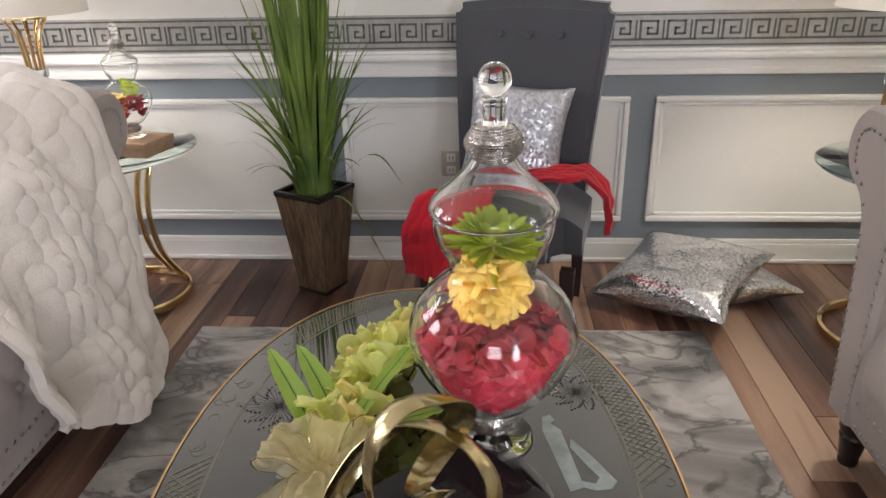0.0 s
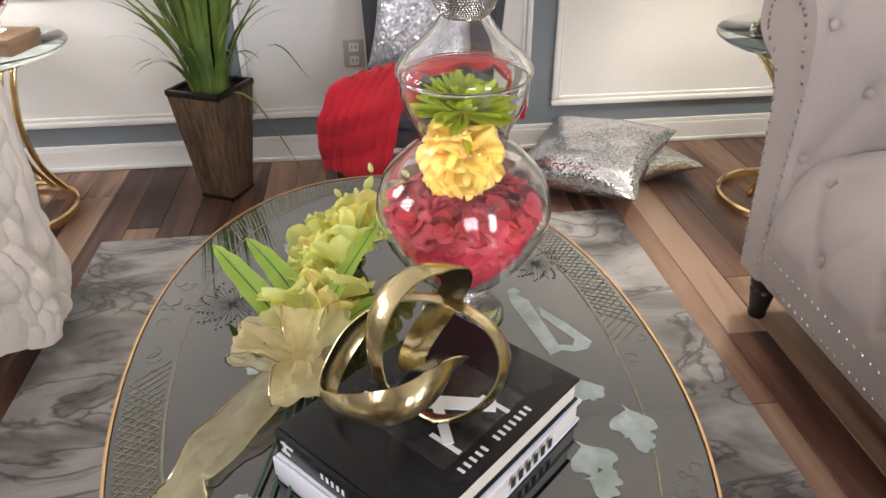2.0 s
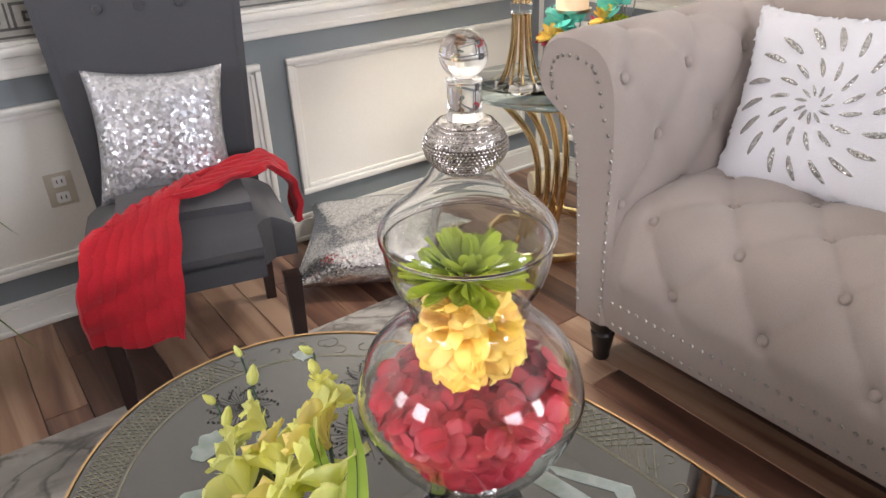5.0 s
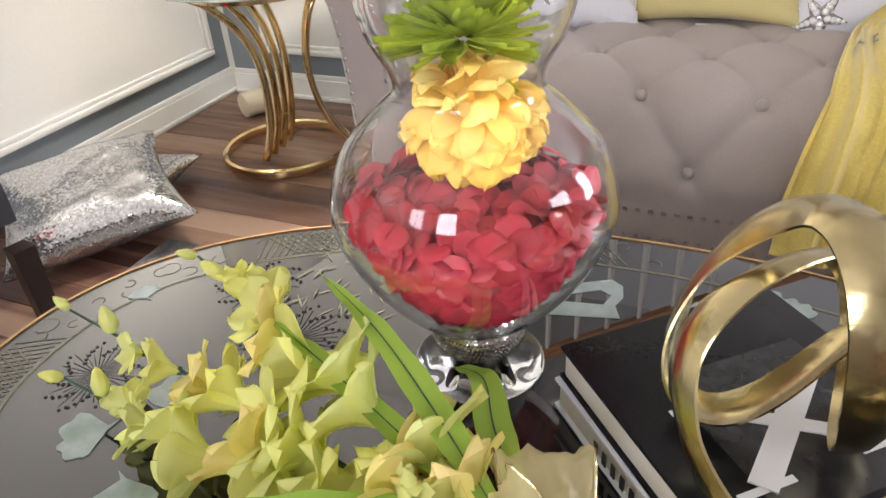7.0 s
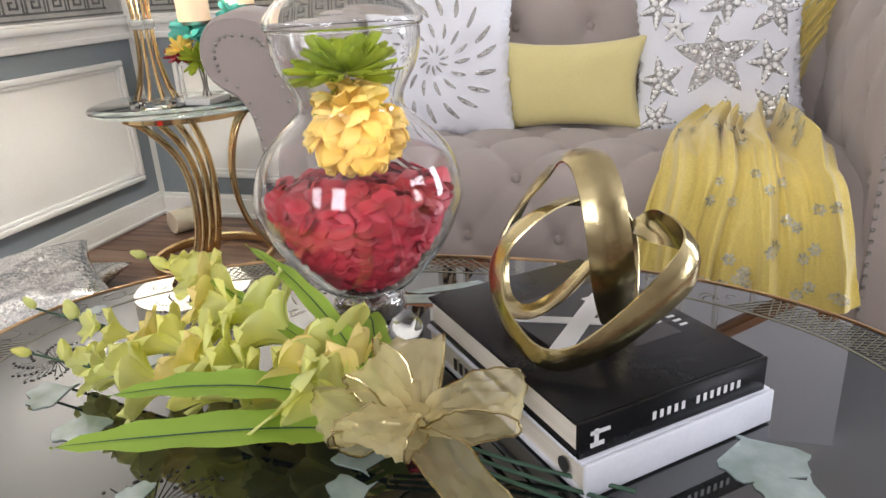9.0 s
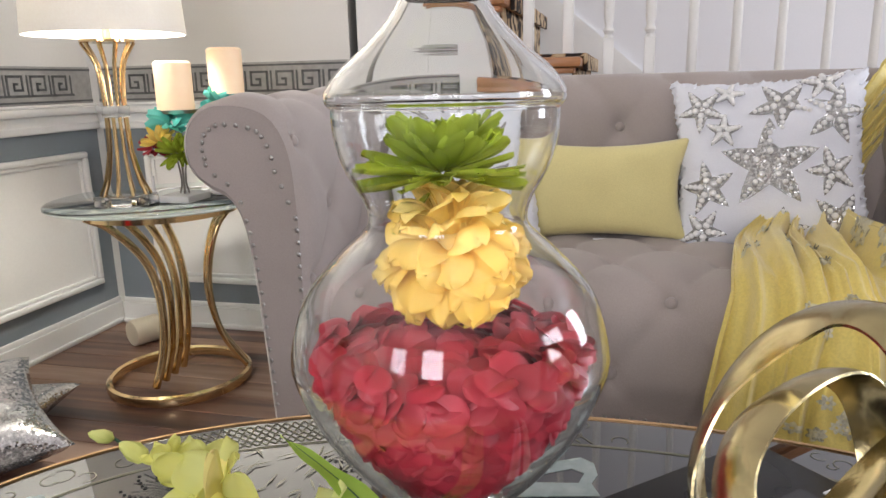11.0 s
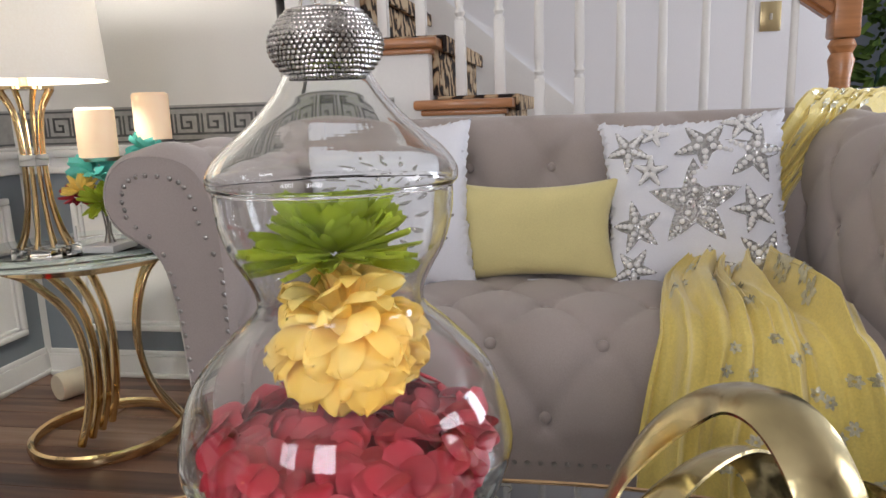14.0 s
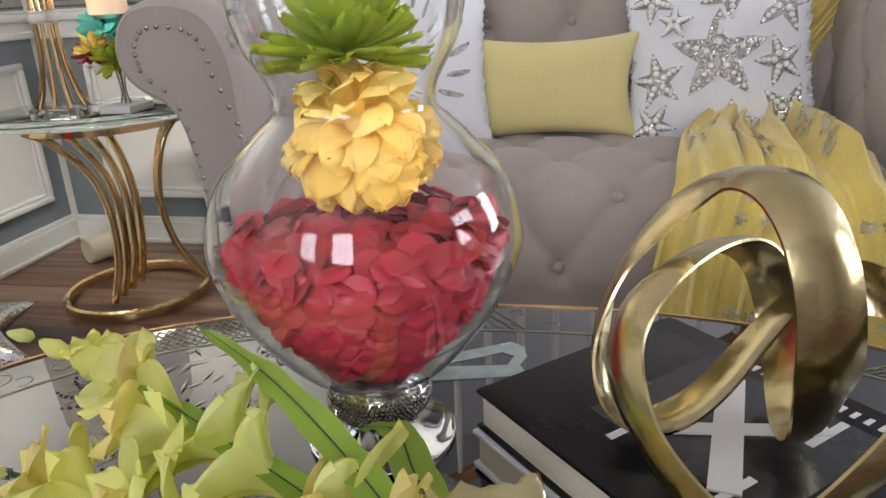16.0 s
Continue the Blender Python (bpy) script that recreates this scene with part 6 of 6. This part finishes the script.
# ---- side tables ----
def side_table(name, label, m):
    t = thing(name, label, "side table", group="brass and glass side tables")
    zt = 0.553
    part("tabletop", lathe(bmesh.new(), [(0.0, zt), (0.30, zt), (0.305, zt + 0.004), (0.305, zt + 0.008), (0.30, zt + 0.012), (0.0, zt + 0.012)], 64), GREENGLASS, t, "round thick glass top")
    part("base_ring", tube(bmesh.new(), [(0.2 * math.cos(a), 0.2 * math.sin(a), 0.0185) for a in (2 * math.pi * k / 56 for k in range(56))], 0.011, 8, 1.6, closed=True), GOLD, t, "polished brass base ring")
    part("top_ring", lathe(bmesh.new(), [(0.205, zt - 0.03), (0.213, zt - 0.03), (0.213, zt - 0.001), (0.205, zt - 0.001)], 64, close=True), GOLD, t, "polished brass band under the glass")
    for k in (-0.054, -0.018, 0.018, 0.054):
        q = k + 0.054
        c = smooth_path([(-0.20 + q * 1.5, k * 1.7, zt - 0.016), (-0.14 + q * 1.25, k * 1.5, zt - 0.055), (-0.062 + q * 0.85, k * 1.25, zt - 0.16), (-0.035 + q * 0.72, k * 1.15, 0.26), (-0.045 + q * 0.72, k * 1.2, 0.12), (-0.075 + q * 0.8, k * 1.3, 0.018)], 28)
        part("curved_leg", tube(bmesh.new(), c, 0.0155, 10, 0.75), GOLD, t)
    for k in (-0.02, 0.02):
        c = smooth_path([(0.196, k * 1.5, zt - 0.016), (0.142, k * 1.5, 0.47), (0.110, k * 1.5, 0.36), (0.105, k * 1.5, 0.25), (0.132, k * 1.5, 0.13), (0.196, k * 1.5, 0.022)], 28)
        part("bowed_leg", tube(bmesh.new(), c, 0.0125, 10, 0.8), GOLD, t)
    return t


ST = side_table("side_table", "round glass side table on a curved brass base", None)
st2 = copy_thing(ST, pose(-1.34, 2.29, 0, 0, 0, 60))
ST.matrix_basis = pose(1.235, 2.085, 0, 0, 0, 38 - 90)
ZS = 0.566


def table_lamp(name, label):
    """Stands at its origin."""
    l = thing(name, label, "lamp", group="table lamps")
    part("base", bx(-0.058, 0.058, -0.058, 0.058, 0.0005, 0.03, bevel=0.004), GLASS, l, "clear crystal base block")
    for k in range(10):
        a = 2 * math.pi * (k + 0.5) / 10
        c = smooth_path([(r * math.cos(a), r * math.sin(a), z) for r, z in ((0.062, 0.03), (0.045, 0.07), (0.030, 0.14), (0.026, 0.20), (0.025, 0.232))], 12)
        part("rod", tube(bmesh.new(), c, 0.0042, 6), GOLD, l)
        c = smooth_path([(r * math.cos(a), r * math.sin(a), z) for r, z in ((0.025, 0.262), (0.027, 0.31), (0.036, 0.37), (0.062, 0.418))], 12)
        part("rod", tube(bmesh.new(), c, 0.0042, 6), GOLD, l)
    part("crystal", lathe(bmesh.new(), [(0.0, 0.2325), (0.034, 0.2325), (0.034, 0.2615), (0.0, 0.2615)], 24), GLASS, l, "clear crystal joint")
    part("plate", lathe(bmesh.new(), [(0.0, 0.4185), (0.066, 0.4185), (0.066, 0.425), (0.012, 0.426), (0.010, 0.45), (0.0, 0.45)], 32), GOLD, l)
    bm = lathe(bmesh.new(), [(0.192, 0.437), (0.178, 0.682), (0.176, 0.682), (0.190, 0.437)], 56, close=True)
    part("shade", bm, SHADE, l, "white drum shade, lit from within")
    part("finial", lathe(bmesh.new(), [(0.004, 0.45), (0.004, 0.682), (0.011, 0.687), (0.013, 0.695), (0.0, 0.703)], 16), GOLD, l)
    return l


lamp = table_lamp("table_lamp", "lit lamp of fluted gold rods with a white drum shade")
lamp2 = copy_thing(lamp, Matrix.Translation((-1.51, 2.3, ZS)))
lamp.matrix_basis = Matrix.Translation((1.085, 2.082, ZS))
part("price_tag", bx(0.03, 0.036, -0.066, -0.06, 0.032, 0.075, m=None), PRINTWHITE, lamp, "small white patterned tag")


def candle_stand(at, top, r, seed):
    c = thing("candle_holder", "flower-wrapped candle holder with an ivory pillar candle", "candle holder", at, 0, "candle holders")
    rg = random.Random(seed)
    part("base", bx(-0.055, 0.055, -0.045, 0.045, 0.0005, 0.02, bevel=0.003), MARBLE, c, "white stone base")
    for k in range(4):
        a = 2 * math.pi * k / 4 + 0.5
        part("wire", tube(bmesh.new(), smooth_path([(0.012 * math.cos(a), 0.012 * math.sin(a), 0.02), (0.006 * math.cos(a), 0.006 * math.sin(a), 0.07), (0.03 * math.cos(a), 0.03 * math.sin(a), top - 0.02)], 10), 0.0025, 6), NAIL, c)
    part("dish", lathe(bmesh.new(), [(0.0, top - 0.012), (0.05, top - 0.012), (0.056, top - 0.002), (0.052, top - 0.002), (0.0, top - 0.006)], 24), NAIL, c, "pewter dish")
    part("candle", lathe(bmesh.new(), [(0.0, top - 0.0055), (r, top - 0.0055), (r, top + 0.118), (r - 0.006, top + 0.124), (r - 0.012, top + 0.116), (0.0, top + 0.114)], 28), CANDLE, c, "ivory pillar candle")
    for name, mt, n_, d0, spread, lab in (("yellow_flower", PETAL_YELLOW, 30, (-0.045, 0.03, top - 0.085), 0.044, "yellow silk flower"), ("green_flower", PETAL_GREEN, 46, (-0.045, -0.02, top - 0.115), 0.05, "lime green silk flower"), ("red_flower", PETAL_RED, 18, (-0.03, 0.06, top - 0.105), 0.036, "red silk flower")):
        bm = bmesh.new()
        for k in range(n_):
            d = Vector((rg.uniform(-1, 1), rg.uniform(-1, 1), rg.uniform(-0.8, 1))).normalized()
            petal(bm, turn_to(Vector(d0) + d * 0.006, d, rg.uniform(-1, 1)), spread, spread * 0.5, 0.006, 0.002, k, 3, 3)
        part(name, bm, mt, c, lab)
    for k in range(9):
        bm = bmesh.new()
        d = Vector((rg.uniform(-1, 0.6), rg.uniform(-1, 1), rg.uniform(-0.3, 0.5))).normalized()
        petal(bm, turn_to(Vector((-0.02, 0, top - 0.04)) + d * 0.012, d, rg.uniform(-1, 1)), 0.055, 0.06, 0.014, 0.004, k, 5, 5)
        part("ribbon_fold", bm, TEAL, c, "teal satin ribbon")
    return c


candle_stand((1.18, 1.968, ZS), 0.248, 0.048, 3)
candle_stand((1.33, 1.90, ZS), 0.285, 0.048, 4)

# second jar and a box on the far side table
bxk = thing("storage_box", "tan book-shaped box lying on the glass side table", "box", (-1.21, 2.25, ZS), -14)
part("lid", bx(-0.11, 0.11, -0.075, 0.075, 0.030, 0.05, bevel=0.003), TANBOOK, bxk)
part("body", bx(-0.105, 0.105, -0.07, 0.07, 0.0005, 0.0295, bevel=0.002), TANBOOK, bxk)
jar2 = copy_thing(jar, Matrix.Translation((-1.20, 2.25, ZS + 0.051)))
jar2.scale = (0.63, 0.63, 0.63)
jar2["label"] = "small glass jar with coloured silk petals on a box"
fl2 = thing("silk_petals", "red, yellow and green silk petals in the small jar", "petals", kind="stuff")
rng = random.Random(8)
for mt, n_, zc, r_, name in ((PETAL_RED, 60, 0.105, 0.045, "red_petals"), (PETAL_YELLOW, 40, 0.115, 0.045, "yellow_petals"), (PETAL_GREEN, 24, 0.15, 0.03, "green_petals")):
    bm = bmesh.new()
    a0 = {"red_petals": -1.0, "yellow_petals": 3.6, "green_petals": 0.5}[name]
    for k in range(n_):
        a = a0 + rng.uniform(-1.5, 1.5)
        rr = r_ * rng.uniform(0.3, 1)
        p = Vector((rr * math.cos(a), rr * math.sin(a), zc + rng.uniform(-0.035, 0.02)))
        petal(bm, turn_to(p, (rng.uniform(-1, 1), rng.uniform(-1, 1), rng.uniform(-1, 1))), 0.024, 0.026, 0.004, 0.001, k, 3, 3)
    part(name, bm, mt, fl2)
fl2.matrix_world = Matrix.Translation((-1.20, 2.25, ZS + 0.051))

# small things on the floor behind the side table
roll = thing("wax_pillar", "cream pillar lying on the floor by the wall", "candle", (1.50, 2.40, 0))
part("pillar", lathe(bmesh.new(), [(0.0, -0.05), (0.042, -0.05), (0.046, -0.044), (0.046, 0.044), (0.042, 0.05), (0.0, 0.05)], 24, m=Matrix.Translation((0, 0, 0.0465)) @ Matrix.Rotation(radians(90), 4, "Y") @ Matrix.Rotation(radians(25), 4, "X")), WAX, roll)
cord = thing("power_cord", "thin white lamp cord hanging behind the side table", "cable")
part("cord", tube(bmesh.new(), smooth_path([(1.2, 2.16, ZS + 0.004), (1.38, 2.1, ZS + 0.004), (1.56, 1.98, 0.52), (1.60, 1.90, 0.30), (1.62, 1.88, 0.06), (1.645, 1.88, 0.012)], 40), 0.0025, 6), PRINTWHITE, cord)

# ---- hall beyond the stairs ----
hallchair = thing("armchair", "slate-blue upholstered armchair in the dim hall", "armchair", (4.6, -1.45, 0), 60)
part("seat", bx(-0.35, 0.35, -0.35, 0.35, 0.14, 0.45, bevel=0.06, seg=3), BLUECLOTH, hallchair)
part("backrest", bx(-0.35, 0.35, 0.25, 0.45, 0.40, 0.95, bevel=0.07, seg=3), BLUECLOTH, hallchair)
for x in (-0.42, 0.42):
    part("armrest", bx(x - 0.09, x + 0.09, -0.35, 0.40, 0.14, 0.65, bevel=0.06, seg=3), BLUECLOTH, hallchair)
for x, y in ((-0.38, -0.3), (0.38, -0.3), (-0.38, 0.36), (0.38, 0.36)):
    part("leg", tube(bmesh.new(), [(x, y, 0.001), (x, y, 0.145)], 0.022, 8), BLACKWOOD, hallchair)
hp = thing("potted_plant", "dark green leafy plant in a black pot in the hall", "plant", (5.5, -1.55, 0))
part("pot", lathe(bmesh.new(), [(0.0, 0.001), (0.14, 0.001), (0.19, 0.35), (0.175, 0.35), (0.165, 0.3), (0.0, 0.3)], 28), BLACKWOOD, hp)
part("trunk", tube(bmesh.new(), smooth_path([(0, 0, 0.3), (0.03, 0.02, 0.8), (-0.01, 0.0, 1.2)], 10), 0.02, 8, taper=lambda f: 1.2 - 0.6 * f), STEM, hp)
rng = random.Random(31)
bm = bmesh.new()
for k in range(240):
    a, z = rng.uniform(0, 6.28), rng.uniform(0.7, 1.75)
    r = rng.uniform(0.02, 0.36) * math.sin(math.pi * (z - 0.6) / 1.25) ** 0.5
    d = Vector((math.cos(a), math.sin(a), rng.uniform(-0.5, 0.6)))
    petal(bm, turn_to(Vector((r * math.cos(a), r * math.sin(a), z)), d, rng.uniform(-1, 1)), 0.17, 0.07, -0.03, 0.003, k, 4, 2)
tagged(part("foliage", bm, GRASS, hp), kind="stuff")

# the table and the bouquet stand a little askew to the room
SKEW = Matrix.Translation((-0.098, 0.031, 0)) @ Matrix.Translation((0, 0.75, 0)) @ Matrix.Rotation(radians(-2), 4, "Z") @ Matrix.Translation((0, -0.75, 0))
table.matrix_world = SKEW
bouquet.matrix_world = Matrix.Translation((-0.012, 0, 0)) @ SKEW
for ob in (*jar.children_recursive, *jar2.children_recursive):
    if ob.data.materials[0] == GLASS:
        ob.visible_shadow = False

# ---- floor planks ----
def plank_mesh(w, l):
    me = bpy.data.meshes.new("plank")
    bm = bmesh.new()
    box(bm, 0.0008, w - 0.0008, 0.0008, l - 0.0008, -0.012, 0.0, bevel=0.0012, seg=1)
    bm.to_mesh(me)
    bm.free()
    me.materials.append(FLOOR)
    return me


rng = random.Random(77)
PWD, meshes = 0.105, {l: plank_mesh(0.105, l) for l in (0.25, 0.5, 0.75, 1.0, 1.25)}
x = -2.1
while x < 2.3:
    y, first = YN - 0.002, True
    while y > -1.9:
        l = rng.choice((0.25, 0.5, 0.75, 1.0) if first else (0.5, 0.75, 1.0, 1.25))
        first = False
        ob = new("plank", meshes[l])
        ob.location = (x, y - l, 0)
        ob.parent = floor
        y -= l
    x += PWD
bm = bmesh.new()
for x0, x1, y0, y1 in ((XW, -2.1, YS, YN), (-2.1, 2.3, YS, -1.9), (2.3, 7.0, YS, 1.6)):
    x = x0
    while x < x1 - 0.01:
        box(bm, x + 0.0008, min(x + PWD, x1) - 0.0008, y0, y1, -0.011, -0.0005)
        x += PWD
tagged(part("far_planks", bm, FLOOR, floor, smooth=False), kind="stuff")
